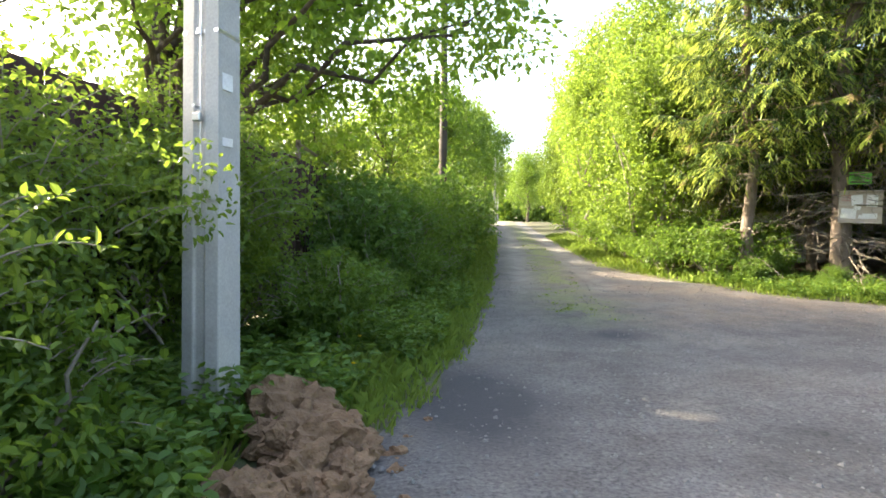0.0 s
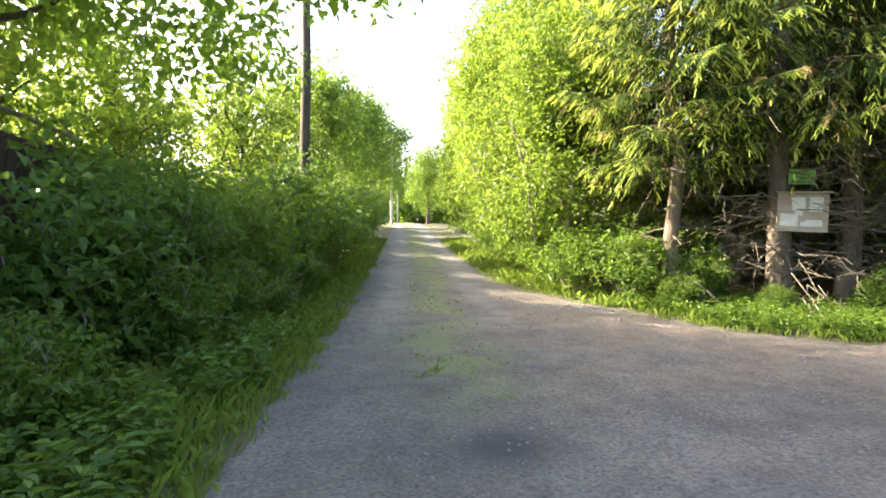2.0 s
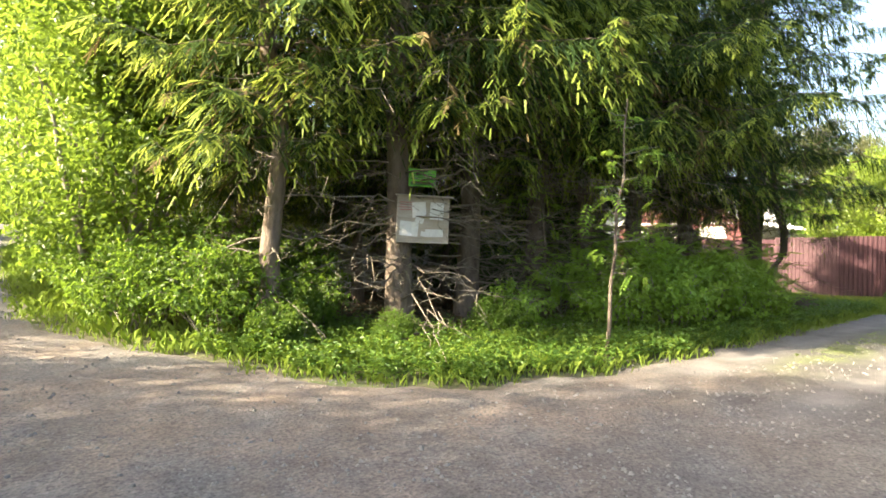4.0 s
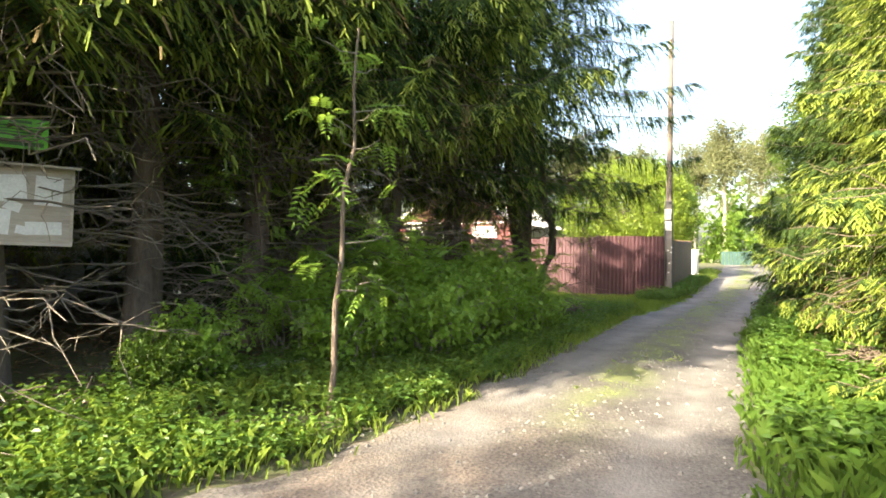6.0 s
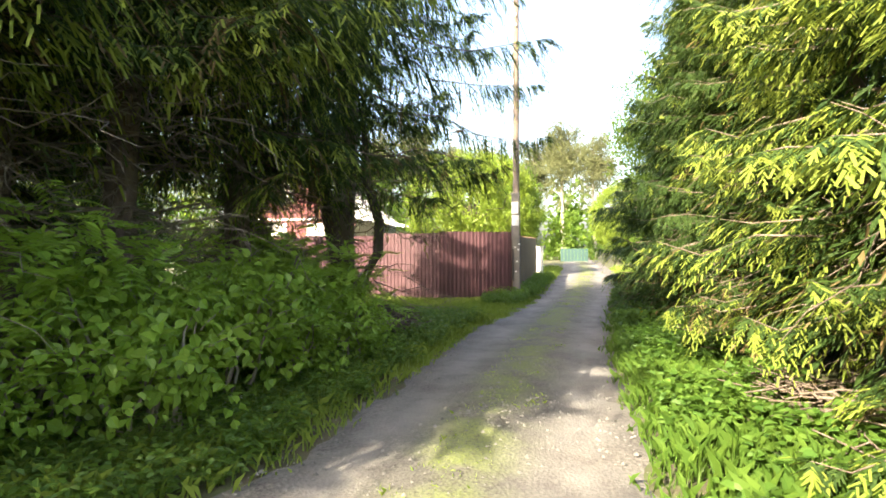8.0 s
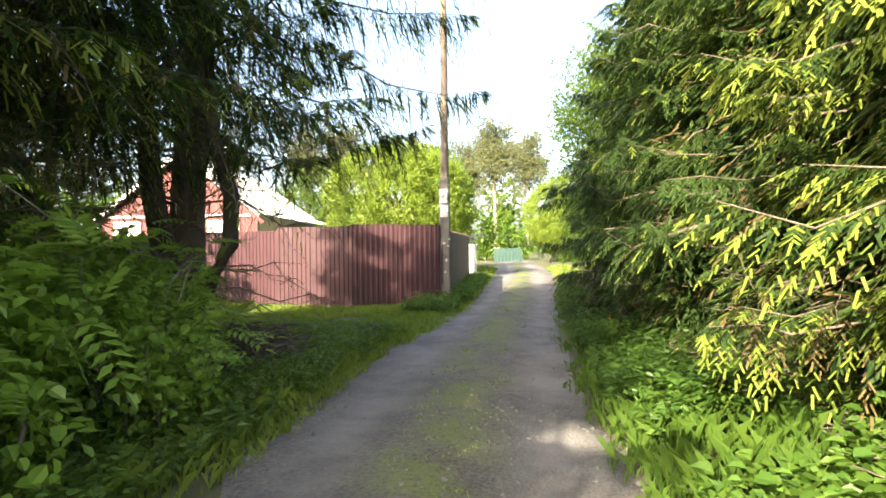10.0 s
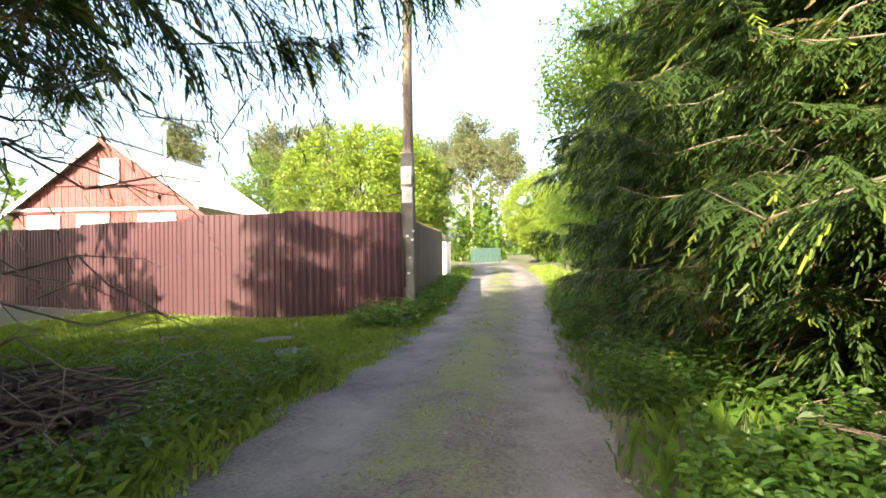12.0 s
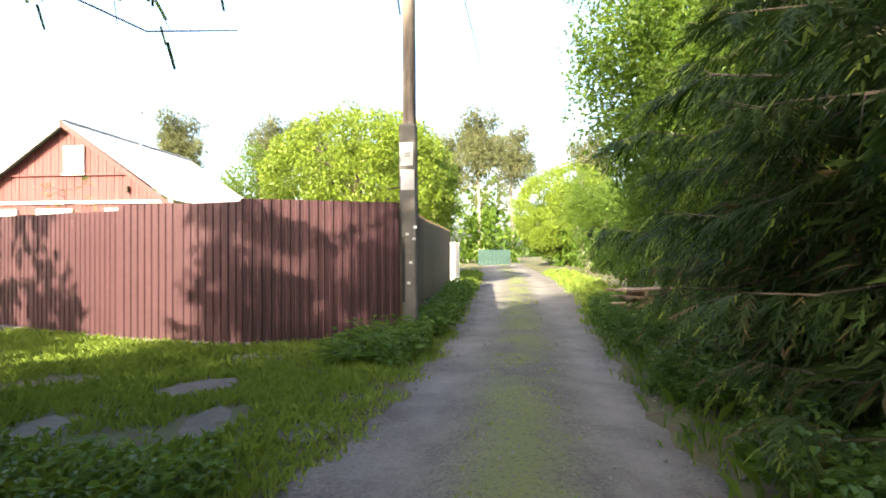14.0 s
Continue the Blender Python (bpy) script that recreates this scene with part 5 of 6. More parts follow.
def red_house():
    """Red plank house with a steep grey roof that flattens over a lean-to at the south."""
    bz = floor_at(38, 21) - 0.1
    root = thing("house", Matrix(), "red plank house with pale grey gabled roof", "house")
    x0, x1, yr = 36.6, 44.2, 22.3
    half, eave, ridge = 3.7, 3.05, 5.75
    ang = pose(0, 0, 0)
    ys, yn = yr - half, yr + half
    slope = (ridge - eave) / half
    plank_wall(root, (x0, yn), (x0, ys), bz, lambda s: max(0.3, ridge - 0.12 - slope * abs(s - half) - bz), MAT["red_wood"])
    part("wall", box((x1 - x0, 0.15, eave - bz), ((x0 + x1) / 2, ys + 0.075, (eave + bz) / 2)), MAT["white_paint"], root)
    part("wall", box((x1 - x0, 0.15, eave - bz), ((x0 + x1) / 2, yn - 0.075, (eave + bz) / 2)), MAT["red_wood"], root)
    for zz, t in ((3.02, 0.10), (3.95, 0.05)):
        hw = half + 0.1 if zz < 3.5 else (ridge - zz) / slope
        part("belt_board", box((0.08, 2 * hw, t), (x0 - 0.06, yr, zz)), MAT["red_wood"] if zz > 3.5 else MAT["white_paint"], root)
    # roof: ribbed sheets, each a piece; the south side breaks to a flatter lean-to
    over = 0.35

    def slope_sheets(y_a, z_a, y_b, z_b):
        L = math.hypot(y_b - y_a, z_b - z_a)
        n = 8
        w = (x1 - x0 + 2 * over) / n
        me = sheet_mesh(w - 0.004, L, 0.18, 0.03, MAT["roof"], 0.006)
        d = Vector((0, y_b - y_a, z_b - z_a)).normalized()
        ex = Vector((1, 0, 0))
        ny = d.cross(ex)
        if ny.z < 0:
            ny = -ny
        for k in range(n):
            s = part("roof_sheet", me, None, root)
            o = Vector((x0 - over + k * w, y_a, z_a))
            m = Matrix((ex, ny, d)).transposed().to_4x4()
            m.translation = o + ny * 0.004 * (k % 2)
            s.matrix_basis = m

    slope_sheets(yr, ridge, ys - 0.15, eave - 0.02)
    slope_sheets(yr, ridge, yn + 0.45, eave - 0.33)
    slope_sheets(ys - 0.05, eave + 0.05, ys - 2.3, eave - 0.42)
    part("ridge_cap", box((x1 - x0 + 2 * over, 0.22, 0.04), ((x0 + x1) / 2, yr, ridge + 0.03), 0.01), MAT["roof"], root)
    for sgn in (1, -1):
        L = math.hypot(half + 0.4, (half + 0.4) * slope)
        b = part("barge_board", box((0.04, L, 0.16), (0, 0, 0), 0.004), MAT["white_paint"] if sgn > 0 else MAT["red_wood"], root)
        b.matrix_basis = pose(x0 - over + 0.02, yr + sgn * (half + 0.4) / 2, ridge - 0.1 - (half + 0.4) * slope / 2, -sgn * math.degrees(math.atan(slope)), 0, 0)
    # lean-to wall and windows
    part("wall", box((x1 - x0 - 1.5, 0.1, 2.45 - bz), ((x0 + x1) / 2 + 0.75, ys - 2.0, (2.45 + bz) / 2)), MAT["white_paint"], root)
    def window(y, z, w, h):
        wdw = part("window", box((0.05, w, h), (x0 - 0.05, y, z), 0.004), MAT["white_paint"], root, "white framed window")
        part("pane", box((0.012, w * 0.36, h * 0.78), (x0 - 0.082, y, z)), MAT["glass"] if h < 0.6 else MAT["white_paint"], wdw)
        for sgn in (-1, 1):
            part("frame", box((0.03, 0.06, h), (x0 - 0.09, y + sgn * (w / 2 - 0.03), z), 0.003), MAT["white_paint"], wdw)
        part("sill", box((0.09, w + 0.1, 0.04), (x0 - 0.09, y, z - h / 2), 0.004), MAT["white_paint"], wdw)
    window(yr - 0.3, 4.45, 0.72, 0.98)
    window(yr - 2.15, 2.5, 1.5, 0.62)
    window(yr + 0.4, 2.5, 1.3, 0.62)
    window(yr + 2.4, 2.5, 1.3, 0.62)
    # stove pipe
    sp = part("stove_pipe", fast_mesh("stove_pipe", *tube([(39.7, 21.6, ridge - 0.4), (39.7, 21.6, ridge + 1.0)], [0.055, 0.055], 10), MAT["steel"], smooth=True), None, root)
    part("pipe_cap", fast_mesh("pipe_cap", *tube([(39.7, 21.6, ridge + 1.04), (39.7, 21.6, ridge + 1.13)], [0.14, 0.02], 10), MAT["steel"], smooth=True), None, sp)
    for y in (yr - 2.2, yr + 3.0):
        part("lamp", box((0.12, 0.10, 0.2), (x0 - 0.1, y, 3.45), 0.02), MAT["pole_dark"], root)


red_house()


def siding_house():
    """Pale clapboard house corner behind the spruces."""
    bz = floor_at(8, 18) - 0.1
    root = thing("siding_house", Matrix(), "pale grey clapboard house behind the trees", "house")
    a, b = (7.35, 17.0), (13.5, 17.4)
    L = math.hypot(b[0] - a[0], b[1] - a[1])
    ang = math.degrees(math.atan2(b[1] - a[1], b[0] - a[0]))
    m = pose(a[0], a[1], bz, 0, 0, ang)
    w = part("wall", box((L, 0.15, 3.2), (L / 2, 0.12, 1.6)), MAT["siding"], root)
    w.matrix_basis = m
    bd = box((L, 0.02, 0.135), (L / 2, 0, 0), 0.0, pose(0, 0, 0, -7, 0, 0))
    me = bpy.data.meshes.new("clapboard")
    bd.to_mesh(me)
    bd.free()
    me.materials.append(MAT["siding"])
    for k in range(24):
        c = part("clapboard", me, None, root)
        c.matrix_basis = m @ pose(0, 0.02, 0.1 + 0.13 * k)
    c = part("corner_board", box((0.14, 0.2, 3.2), (0, 0.06, 1.6), 0.004), MAT["white_paint"], root)
    c.matrix_basis = m
    c = part("wall", box((0.15, 5.0, 3.2), (0.075, 2.6, 1.6)), MAT["siding"], root)
    c.matrix_basis = m
    w = part("window", box((0.9, 0.05, 1.1), (1.7, 0, 1.95), 0.004), MAT["white_paint"], root)
    w.matrix_basis = m
    p = part("pane", box((0.74, 0.02, 0.94), (1.7, -0.025, 1.95)), MAT["glass"], w)
    r = part("roof", box((L + 0.8, 6.2, 0.1), (L / 2, 2.5, 3.3), 0.01), MAT["roof"], root)
    r.matrix_basis = m


siding_house()


# ---- loose things ----
def lump(rng, r, mat, name="clod"):
    bm = bmesh.new()
    bmesh.ops.create_icosphere(bm, subdivisions=4 if r > 0.1 else 2, radius=r)
    off = Vector(rng.normal(size=3) * 5)
    for v in bm.verts:
        k = 1 + 0.55 * noise.noise(v.co / r * 1.3 + off) + 0.4 * noise.noise(v.co / r * 3.3 + off) + 0.2 * noise.noise(v.co / r * 7 + off)
        v.co *= k
        v.co.z *= 0.75
    for f in bm.faces:
        f.smooth = False
    me = bpy.data.meshes.new(name)
    bm.to_mesh(me)
    bm.free()
    me.materials.append(mat)
    return me


def clay_heap():
    rng = np.random.default_rng(91)
    root = thing("clay_heap", Matrix(), "heap of dug brown clay clods beside the pole", "soil heap")
    for x, y, r in ((-0.95, 3.55, 0.30), (-0.72, 3.15, 0.24), (-0.6, 3.45, 0.15), (-0.5, 2.9, 0.14), 
                    (-0.62, 2.6, 0.13), (-0.85, 3.35, 0.22), (-0.42, 3.3, 0.10), (-0.8, 2.2, 0.14), (-0.55, 3.15, 0.17), (-0.45, 2.65, 0.12), (-0.68, 2.85, 0.18), (-0.9, 2.55, 0.18)):
        q = part("clod", lump(rng, r, MAT["clay"]), None, root)
        q.matrix_basis = pose(x, y, floor_at(x, y) + r * 0.25, 0, 0, rng.random() * 360)
    for k in range(150):
        x, y, r = -0.66 + rng.normal() * 0.24, 2.9 + rng.normal() * 0.5, 0.015 + 0.06 * rng.random() ** 2
        q = part("crumb", lump(rng, r, MAT["clay"]), None, root)
        q.matrix_basis = pose(x, y, floor_at(x, y) + r * 0.3, 0, 0, rng.random() * 360)


clay_heap()


def pebbles():
    """Loose stones on the road, one heap of uncountable gravel."""
    rng = np.random.default_rng(92)
    n = 34000
    x = np.concatenate([rng.uniform(-0.6, 7, n // 2), rng.uniform(5, 34, n - n // 2)])
    y = np.concatenate([rng.uniform(1.5, 17, n // 2), rng.uniform(5.6, 9.6, n - n // 2)])
    d = road_distance(x, y) + 0.16 * wave(x, y, 0.45)
    keep = (d < 0.02) & (rng.random(n) < 0.30 + 0.7 * (wave(x, y, 0.7, 4.0) > 0.15)) & (wheel_track(x, y) < 0.55 + 0.5 * rng.random(n))
    x, y = x[keep], y[keep]
    n = len(x)
    r = 0.005 + 0.018 * rng.random(n) ** 4.0 + 0.006 * rng.random(n)
    octa = np.array([(1, 0, 0), (0.1, 0.9, 0.1), (-0.9, 0.1, 0), (0, -1, 0.05), (0.2, 0.1, 0.75), (-0.3, 0.4, 0.55), (-0.1, -0.5, 0.6)])
    faces = np.array([(0, 1, 4), (1, 5, 4), (1, 2, 5), (2, 6, 5), (2, 3, 6), (3, 0, 6), (0, 4, 6), (4, 5, 6)])
    a = rng.random(n) * 6.28
    shape = octa[None] * (0.7 + 0.6 * rng.random((n, 7, 1)))
    ca, sa_ = np.cos(a)[:, None], np.sin(a)[:, None]
    vx, vy = shape[..., 0] * ca - shape[..., 1] * sa_, shape[..., 0] * sa_ + shape[..., 1] * ca
    rut = lane_crown(x, y)
    z = land(x, y) + 0.010 + 0.02 * wave(x, y, 1.1, 1.0) + 0.035 * rut - 0.02 * wheel_track(x, y)
    v = np.stack([x[:, None] + vx * r[:, None], y[:, None] + vy * r[:, None], z[:, None] + shape[..., 2] * r[:, None]], -1)
    f = (faces[None] + np.arange(n)[:, None, None] * 7).reshape(-1, 3)
    ob = new("gravel", fast_mesh("gravel", v.reshape(-1, 3), f, MAT["stone"]))
    return tagged(ob, "loose grey gravel stones on the lane", "gravel", kind="stuff")


pebbles()


# ---- grass and herbs ----
def scatter(rng, n, x0, x1, y0, y1, lo, hi, patch=0.0):
    x, y = rng.uniform(x0, x1, n), rng.uniform(y0, y1, n)
    d = road_distance(x, y) + 0.16 * wave(x, y, 0.45)
    keep = (d > lo + 0.3 * np.maximum(-lo, 0) * rng.random(n) * 3) & (d < hi)
    if patch:
        keep &= wave(x, y, 0.8, 1.5) > patch - 1.0 + rng.random(n) * 0.6
    keep &= np.hypot((x + 0.65) / 0.42, (y - 2.9) / 0.8) > 1 + 0.2 * rng.random(n)
    keep &= np.hypot((x - 18.6) / 1.4, (y - 10.95) / 0.8) > 1 + 0.3 * rng.random(n)
    keep &= ~((np.hypot((x - 22.0) / 0.55, (y - 10.05) / 0.25) < 1) | (np.hypot((x - 23.1) / 0.4, (y - 10.7) / 0.4) < 1) | (np.hypot((x - 21.8) / 0.4, (y - 11.2) / 0.25) < 1))
    return x[keep], y[keep]


def grass(name, seed, x, y, height, label, mat="grass", width=0.0065):
    rng = np.random.default_rng(seed)
    n = len(x)
    z = floor_z(x, y) - 0.02
    edge = np.clip(0.45 + (road_distance(x, y) + 0.2) * 1.2, 0.4, 1.0)
    h = height * (0.45 + 0.8 * rng.random(n)) * np.where(road_distance(x, y) < -0.35, 1.0, edge)
    a = rng.random(n) * 6.28
    lean = 0.25 + 0.5 * rng.random(n)
    out = np.stack([np.cos(a), np.sin(a), np.zeros(n)], 1)
    side = np.stack([-np.sin(a), np.cos(a), np.zeros(n)], 1) * (width * (0.6 + 0.8 * rng.random(n)))[:, None]
    base = np.stack([x, y, z], 1)
    mid = base + out * (h * lean * 0.3)[:, None] + np.array([0, 0, 1.0]) * (h * 0.6)[:, None]
    top = base + out * (h * lean)[:, None] + np.array([0, 0, 1.0]) * (h * (1 - 0.25 * lean))[:, None]
    v = np.stack([base - side, base + side, mid + side * 0.8, top, mid - side * 0.8], 1).reshape(-1, 3)
    f = np.arange(n * 5).reshape(n, 5)
    ob = new(name, fast_mesh(name, v, f, MAT[mat]))
    return tagged(ob, label, "grass", kind="stuff")


def herbs(name, seed, x, y, height, leaf, label, mat="leaf_herb", leaves=7, wide=0.6, category="plants"):
    """Leafy weeds: each plant a short stalk of spread leaves."""
    rng = np.random.default_rng(seed)
    n = len(x)
    z = floor_z(x, y)
    h = height * (0.35 + 0.9 * rng.random(n))
    k = np.repeat(np.arange(n), leaves)
    t = rng.random(n * leaves)
    a = rng.random(n * leaves) * 6.28
    d = np.stack([np.cos(a), np.sin(a), 0.25 * rng.normal(size=n * leaves)], 1)
    base = np.stack([x[k], y[k], z[k] + h[k] * (0.25 + 0.75 * t)], 1) + d * 0.03
    L = leaf * (0.6 + 0.7 * rng.random(n * leaves))
    v, f = ovate_leaves(base, d + np.array([0, 0, 0.15]), np.array([0, 0, 1.0]) + rng.normal(size=base.shape) * 0.3, L, L * wide)
    ob = new(name, fast_mesh(name, v, f, MAT[mat]))
    return tagged(ob, label, category, kind="stuff")


rg = np.random.default_rng(95)
x, y = scatter(rg, 26000, -3.0, 1.0, 1.2, 12.5, -0.22, 2.2)
grass("verge_grass", 1, x, y, 0.22, "long green grass along the west verge")
x, y = scatter(rg, 9000, -3.0, 1.0, 1.2, 10.5, 0.2, 2.4, 0.4)
herbs("verge_herbs", 2, x, y, 0.36, 0.075, "leafy green weeds along the west verge")
x, y = scatter(rg, 26000, 4.0, 21, 9.0, 13.5, -0.22, 1.6, 0.35)
grass("north_verge_grass", 3, x, y, 0.24, "sunlit grass in front of the spruces")
x, y = scatter(rg, 19000, 5.0, 21, 9.3, 13.0, 0.05, 2.2, 0.2)
herbs("north_verge_herbs", 4, x, y, 0.24, 0.055, "leafy weeds in front of the spruces")
x, y = scatter(rg, 14000, 4.2, 8, 13, 32, -0.22, 1.1)
grass("lane_grass_east", 5, x, y, 0.25, "grass at the east edge of the north lane")
x, y = scatter(rg, 14000, -0.6, 3, 12, 32, -0.22, 0.8)
grass("lane_grass_west", 6, x, y, 0.25, "grass at the west edge of the north lane")
x, y = scatter(rg, 26000, 7.5, 30, 4.4, 7.2, -0.22, 1.3)
keep = (x < 18.5) | (rg.random(len(x)) < 0.3)
x, y = x[keep], y[keep]
grass("south_verge_grass", 7, x, y, 0.26, "green grass along the south verge of the east lane", "leaf_mid")
x, y = scatter(rg, 7500, 7.5, 17, 4.6, 7.2, 0.1, 1.4, 0.8)
herbs("south_verge_herbs", 8, x, y, 0.30, 0.078, "broad-leaved pale green weeds along the south verge", leaves=7, wide=0.75)
x, y = scatter(rg, 15000, 16, 31, 4.4, 7.2, 0.05, 1.6, 0.7)
herbs("south_verge_nettles", 14, x, y, 0.38, 0.062, "fine dark green weeds along the south verge", "leaf_hedge", 9, 0.6)
x, y = scatter(rg, 90000, 15.5, 27.5, 8.5, 17.5, -0.25, 7, 0.2)
grass("clearing_grass", 9, x, y, 0.12, "short sunlit grass in the clearing by the fence", width=0.011)
x, y = scatter(rg, 6000, 24, 37, 8.5, 11.0, 0.05, 1.0)
herbs("fence_herbs", 10, x, y, 0.30, 0.085, "leafy weeds at the foot of the fence")
x, y = scatter(rg, 9000, 28, 48, 3.5, 11, -0.22, 1.2)
grass("far_lane_grass", 11, x, y, 0.3, "grass at the edges of the far lane", width=0.02)
cx, cy = rg.uniform(0, 45, 60000), rg.uniform(5, 32, 60000)
keep = (road_distance(cx, cy) < -0.3) & (rg.random(60000) < lane_crown(cx, cy) * 1.4 - 0.35) & (wave(cx, cy, 0.45, 2.2) + 0.5 * wave(cx, cy, 0.17, 1.2) > -0.25)
cx, cy = np.repeat(cx[keep], 12), np.repeat(cy[keep], 12)
spread = 0.01 + 0.09 * rg.random(len(cx))
ang = rg.random(len(cx)) * 6.28
grass("crown_grass", 12, cx + np.cos(ang) * spread, cy + np.sin(ang) * spread, 0.075, "tufts of low grass between the wheel tracks", width=0.0032)
x, y = scatter(rg, 9000, 6, 21.5, 10.8, 18, 1.0, 9)
herbs("forest_litter", 13, x, y, 0.03, 0.07, "brown dead litter under the spruces", "litter", 3, 0.3, "litter")

# teal fence where the lane ends
tealf = thing("teal_fence", Matrix(), "teal painted fence at the end of the lane", "fence")
for k in range(8):
    q = part("board", box((0.02, 0.28, 1.15), (0, 0, 0.575), 0.004), MAT["teal"], tealf)
    q.matrix_basis = pose(62, 6.7 + 0.3 * k, floor_at(62, 7.5))


# ---- single things by the wayside ----
def sapling(name, x, y, top, r, leaves, label, leaf=0.2, mat="leaf_rowan", low=0.3):
    """A thin bent young tree with sparse feather leaves."""
    rng = np.random.default_rng(int(x * 13 + y))
    root = thing(name, pose(x, y, floor_at(x, y)), label, "young tree")
    p = bent(rng, (0, 0, -0.1), top, 8, 0.010)
    part("trunk", wood_mesh("trunk", [(p, np.linspace(r, r * 0.35, 8))], MAT["bark"], 8), None, root)
    tips, limbs = [], []
    for k in range(leaves):
        t = low + (1 - low) * rng.random()
        a = rng.random() * 6.28
        q = np.array([np.interp(t, np.linspace(0, 1, 8), p[:, i]) for i in range(3)])
        e = q + np.array([np.cos(a), np.sin(a), 0.25]) * (0.25 + 0.3 * rng.random())
        limbs.append((bent(rng, q, e, 4, 0.06), np.linspace(0.008, 0.003, 4)))
        tips.append(e)
    tagged(part("twig", wood_mesh("twig", limbs, MAT["bark_pale"], 4), None, root), kind="stuff")
    part("leaves", pinnate(rng, np.array(tips), np.full(len(tips), 0.2), 110, leaf, mat, "leaves"), None, root)
    return root


sapling("rowan_sapling", 10.15, 10.15, (0.12, -0.2, 3.4), 0.030, 16, "thin grey rowan sapling with fresh feathery leaves")
sapling("rowan_sapling", 11.4, 12.0, (-0.3, 0.1, 2.8), 0.026, 14, "thin grey rowan sapling with fresh feathery leaves")
sapling("yard_sapling", 29.6, 17.0, (0.1, 0.1, 2.7), 0.02, 14, "small yellow-green tree behind the yard fence", 0.16, "leaf_bright", 0.55)


def curved_tree():
    """Dark twin-stemmed tree with a bowed limb at the edge of the grove."""
    rng = np.random.default_rng(97)
    root = thing("bowed_tree", pose(17.6, 10.95, floor_at(17.6, 10.95)), "dark tree with bowed twin trunks at the grove edge", "tree")
    part("trunk", wood_mesh("trunk", [(np.array([(0, 0, -0.2), (-0.02, 0.02, 0.7), (-0.08, 0.12, 1.3), (-0.02, 0.3, 2.0), (0.1, 0.45, 3.0), (0.2, 0.5, 5.0)]),
                                       np.array([0.17, 0.14, 0.12, 0.11, 0.1, 0.06]))], MAT["bark_dark"], 10), None, root)
    part("bowed_limb", wood_mesh("bowed_limb", [(np.array([(0, 0, 0.6), (0.05, -0.25, 0.95), (0.1, -0.48, 1.4), (0.1, -0.5, 1.9), (0.1, -0.3, 2.5), (0.2, -0.2, 3.8)]),
                                                 np.array([0.1, 0.09, 0.085, 0.08, 0.07, 0.04]))], MAT["bark_dark"], 9), None, root)
    return root


curved_tree()


def stick_pile(x, y, rx, ry, h, n, label, seed):
    rng = np.random.default_rng(seed)
    root = thing("brush_pile", pose(x, y, floor_at(x, y)), label, "brush pile")
    v = []
    for k in range(n):
        a = rng.random() * 3.14
        px, py = rng.normal() * rx * 0.4, rng.normal() * ry * 0.4
        top = h * max(0.05, 1 - (px / rx) ** 2 - (py / ry) ** 2) * rng.random()
        L = 0.35 + 0.7 * rng.random()
        d = np.array([np.cos(a), np.sin(a), rng.normal() * 0.15]) * L / 2
        q = np.array([px, py, top + 0.02])
        lo, hi = q - d, q + d
        lo[2], hi[2] = max(lo[2], 0.01), max(hi[2], 0.01)
        v.append((bent(rng, lo, hi, 5, 0.06), np.linspace(0.011, 0.004, 5) * (0.6 + rng.random())))
    tagged(part("stick", wood_mesh("stick", v, MAT["bark"], 4), None, root), kind="stuff")
    return root


stick_pile(18.6, 10.95, 1.35, 0.8, 0.42, 520, "heap of brown dead brushwood on the grass", 101)
stick_pile(14.2, 5.6, 1.8, 0.35, 0.35, 140, "dead brown twigs under the lane spruces", 102)
stick_pile(17.6, 5.6, 1.8, 0.35, 0.35, 140, "dead brown twigs under the lane spruces", 103)
stick_pile(8.6, 12.0, 0.9, 0.5, 0.18, 26, "dry twigs round the trunk with the board", 104)


def fallen_log(x0, y0, x1, y1, r, mat, label):
    rng = np.random.default_rng(int(x0 * 7))
    z0, z1 = floor_at(x0, y0) + r + 0.06, floor_at(x1, y1) + r + 0.02
    p = bent(rng, (x0, y0, z0), (x1, y1, z1), 9, 0.008)
    ob = new("fallen_log", wood_mesh("fallen_log", [(np.vstack([p[:1], p, p[-1:]]), np.array([0.002] + list(np.linspace(r, r * 0.7, 9)) + [0.002]))], MAT[mat], 9))
    return tagged(ob, label, "log")


fallen_log(9.9, 11.75, 12.3, 11.0, 0.045, "birch", "pale fallen birch pole lying in weeds")
fallen_log(13.4, 10.35, 14.3, 10.15, 0.04, "birch", "pale fallen birch stick lying in weeds")


def woodpile():
    """Weathered boards stacked on two bearers."""
    root = thing("board_stack", pose(28.4, 5.15, floor_at(28.4, 5.15), 0, 0, -62), "stack of weathered boards under the shrubs", "board stack")
    rng = np.random.default_rng(105)
    for s in (-0.5, 0.5):
        part("bearer", box((0.1, 0.5, 0.3), (s, 0, 0.15), 0.01), MAT["log_end"], root)
    for k in range(9):
        q = part("board", box((1.5, 0.16, 0.035), (0, 0, 0), 0.004), MAT["log_end"], root)
        q.matrix_basis = pose(rng.normal() * 0.06, -0.14 + 0.17 * (k % 3), 0.32 + 0.075 * (k // 3) * 1.6, 0, 0, rng.normal() * 2)
        if k % 3 == 0 and k:
            for s in (-0.4, 0.4):
                part("spacer", box((0.06, 0.48, 0.075), (s, 0, 0.32 + 0.12 * (k // 3) - 0.062), 0.004), MAT["log_end"], root)


woodpile()


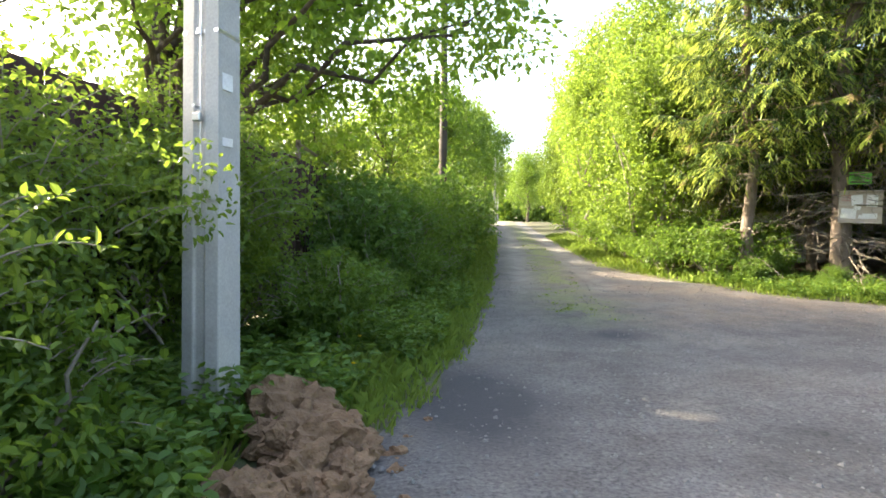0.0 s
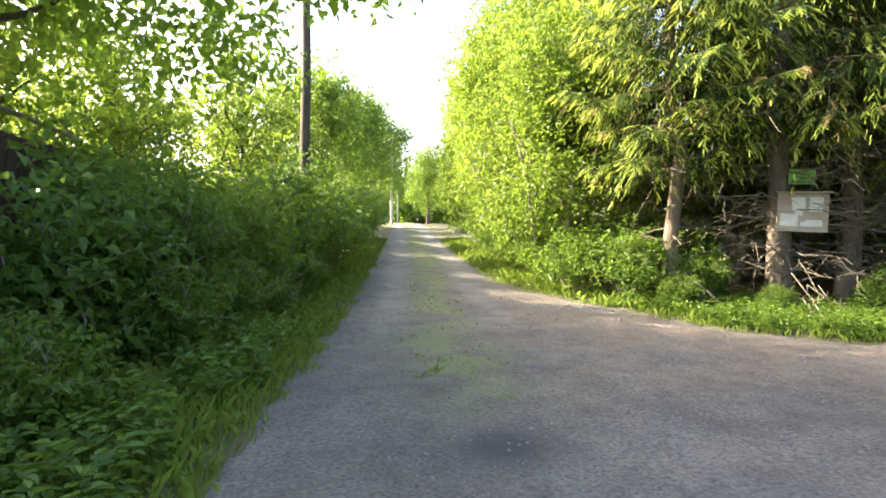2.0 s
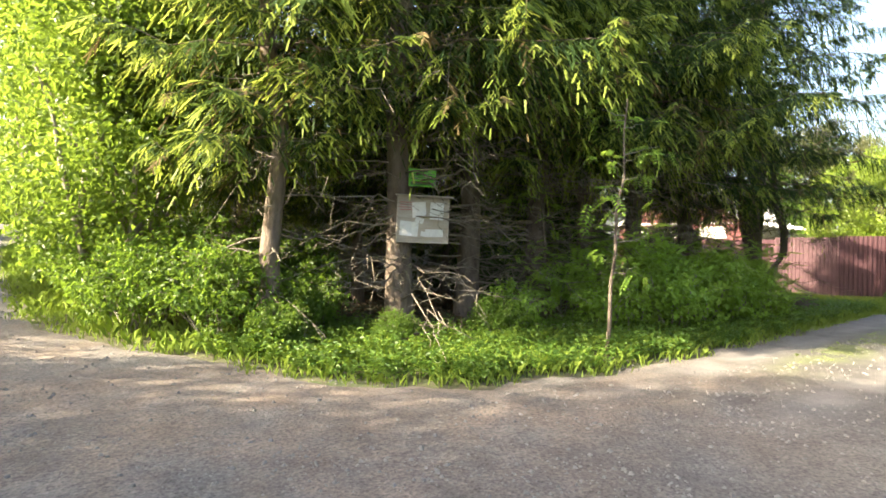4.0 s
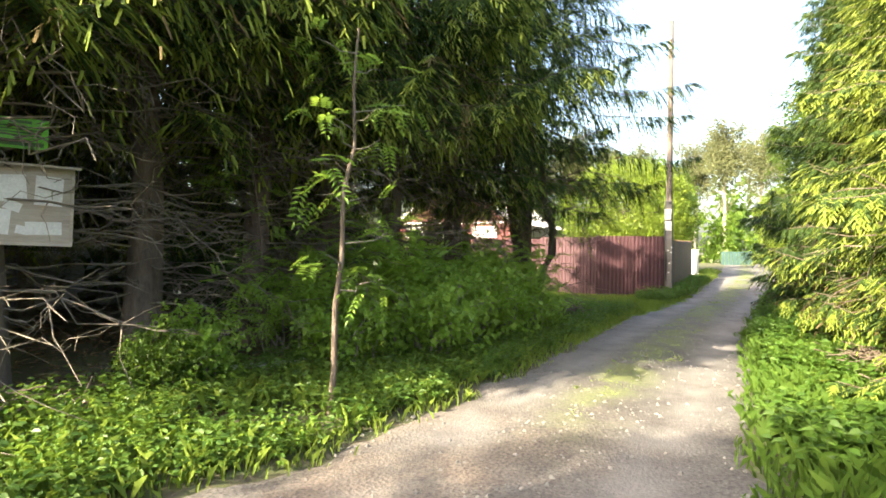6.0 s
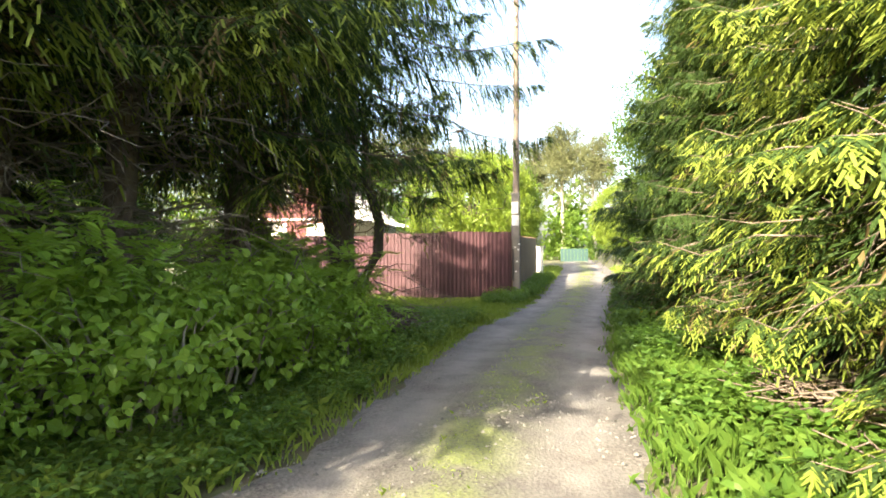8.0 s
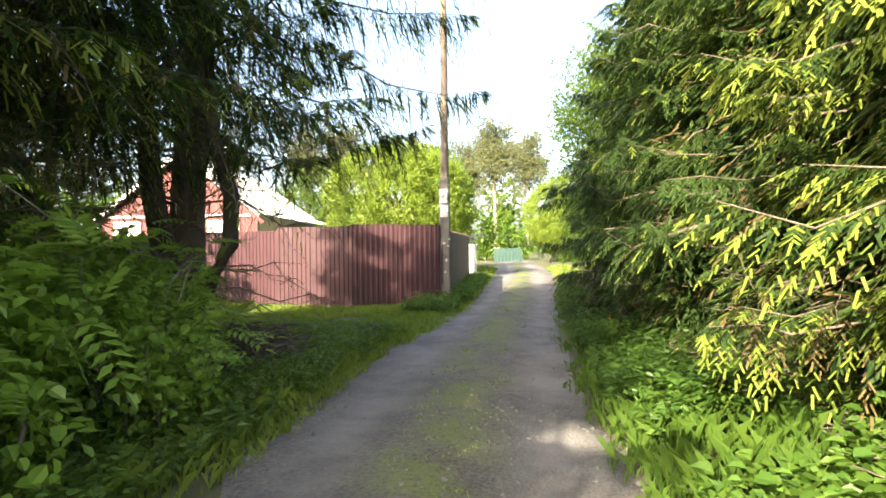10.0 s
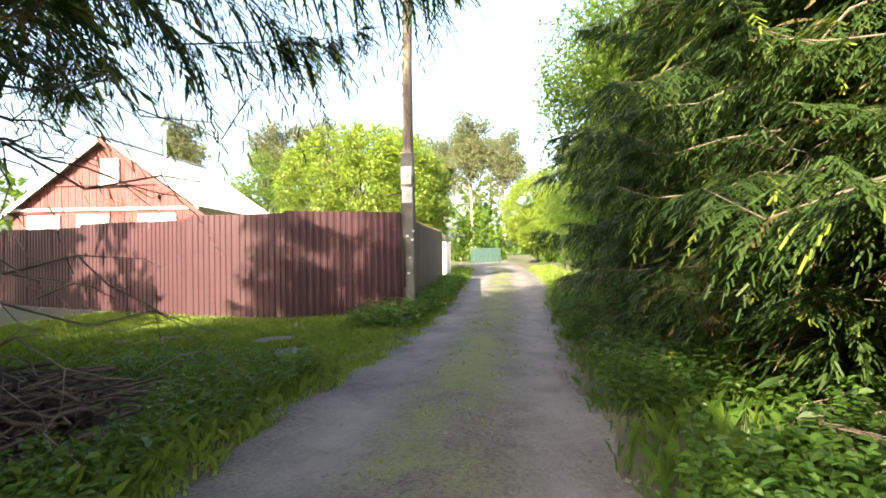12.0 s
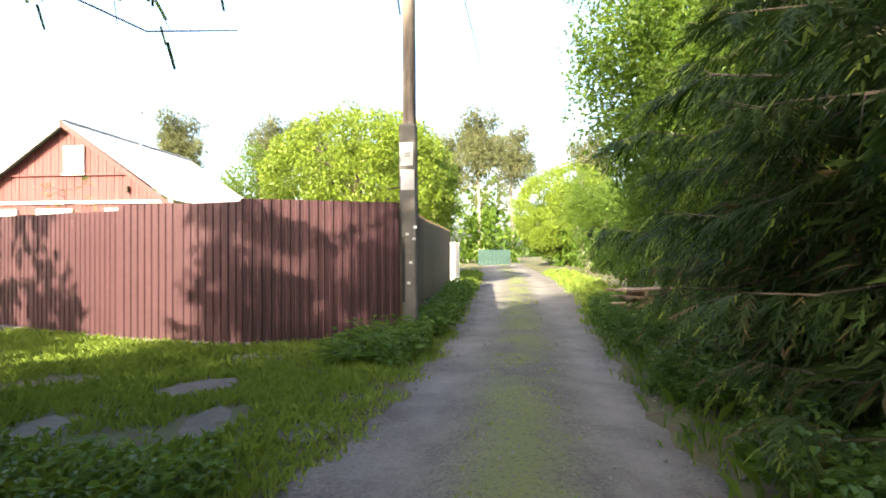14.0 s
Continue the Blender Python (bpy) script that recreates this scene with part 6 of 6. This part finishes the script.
def stone_slab(x, y, w, d, turn):
    rng = np.random.default_rng(int(x * 31 + y * 7))
    bm = bmesh.new()
    ring = [(math.cos(a) * w * 0.85 * (0.42 + 0.16 * rng.random()), math.sin(a) * d * (0.42 + 0.16 * rng.random())) for a in np.linspace(0, 6.28, 10)[:-1]]
    lo, hi = [bm.verts.new((px * 1.06, py * 1.06, -0.06)) for px, py in ring], [bm.verts.new((px, py, 0.014 + 0.008 * rng.random())) for px, py in ring]
    for i in range(len(ring)):
        k = (i + 1) % len(ring)
        bm.faces.new((lo[i], lo[k], hi[k], hi[i]))
    bm.faces.new(hi)
    me = bpy.data.meshes.new("stone_slab")
    bm.to_mesh(me)
    bm.free()
    me.materials.append(MAT["slab"])
    ob = new("stone_slab", me)
    ob.matrix_basis = pose(x, y, floor_at(x, y), 0, 0, turn)
    return tagged(ob, "flat grey stone slab sunk in the grass", "stone slab", "stepping slabs")


for x, y, w, d, turn in ((23.1, 10.7, 0.55, 0.9, 60), (22.0, 10.05, 0.95, 0.32, 15), (21.8, 11.2, 0.8, 0.35, 20), (20.9, 9.7, 0.6, 0.35, 0), (21.8, 9.25, 0.6, 0.4, 30), (22.3, 10.85, 0.5, 0.4, 80)):
    stone_slab(x, y, w, d, turn)

post = tagged(new("white_post"), "pale post at the end of the board fence", "post")
post.matrix_basis = pose(37.4, 9.2, floor_at(37.4, 9.2))
part("shaft", box((0.12, 0.3, 1.5), (0, 0, 0.72), 0.02), MAT["white_paint"], post)
part("cap", box((0.16, 0.34, 0.05), (0, 0, 1.495), 0.01), MAT["white_paint"], post)


def dandelion(x, y, h):
    root = thing("dandelion", pose(x, y, floor_at(x, y)), "yellow dandelion flower in the grass", "flower", "dandelions")
    rng = np.random.default_rng(abs(int(x * 100 + y)))
    part("stalk", fast_mesh("stalk", *tube([(0, 0, -0.02), (0.01, 0, h * 0.6), (0.0, 0.01, h)], [0.003] * 3, 5), MAT["grass"]), None, root)
    a = np.linspace(0, 6.28, 19)[:-1]
    d = np.stack([np.cos(a), np.sin(a), 0.35 + 0.25 * rng.random(18)], 1)
    part("flower", fast_mesh("flower", *leaf_quads(np.tile([[0.0, 0.01, h]], (18, 1)), d, np.tile([[0, 0, 1.0]], (18, 1)), 0.022, 0.010), MAT["yellow"]), None, root)
    return root


for x, y, h in ((-0.55, 4.9, 0.25), (-0.75, 5.3, 0.3), (-0.5, 6.3, 0.22), (-0.65, 4.3, 0.28), (-0.3, 6.9, 0.2), (-0.9, 5.9, 0.3), (19.6, 6.35, 0.42), (19.8, 6.3, 0.35), (-0.45, 7.6, 0.22)):
    dandelion(x, y, h)
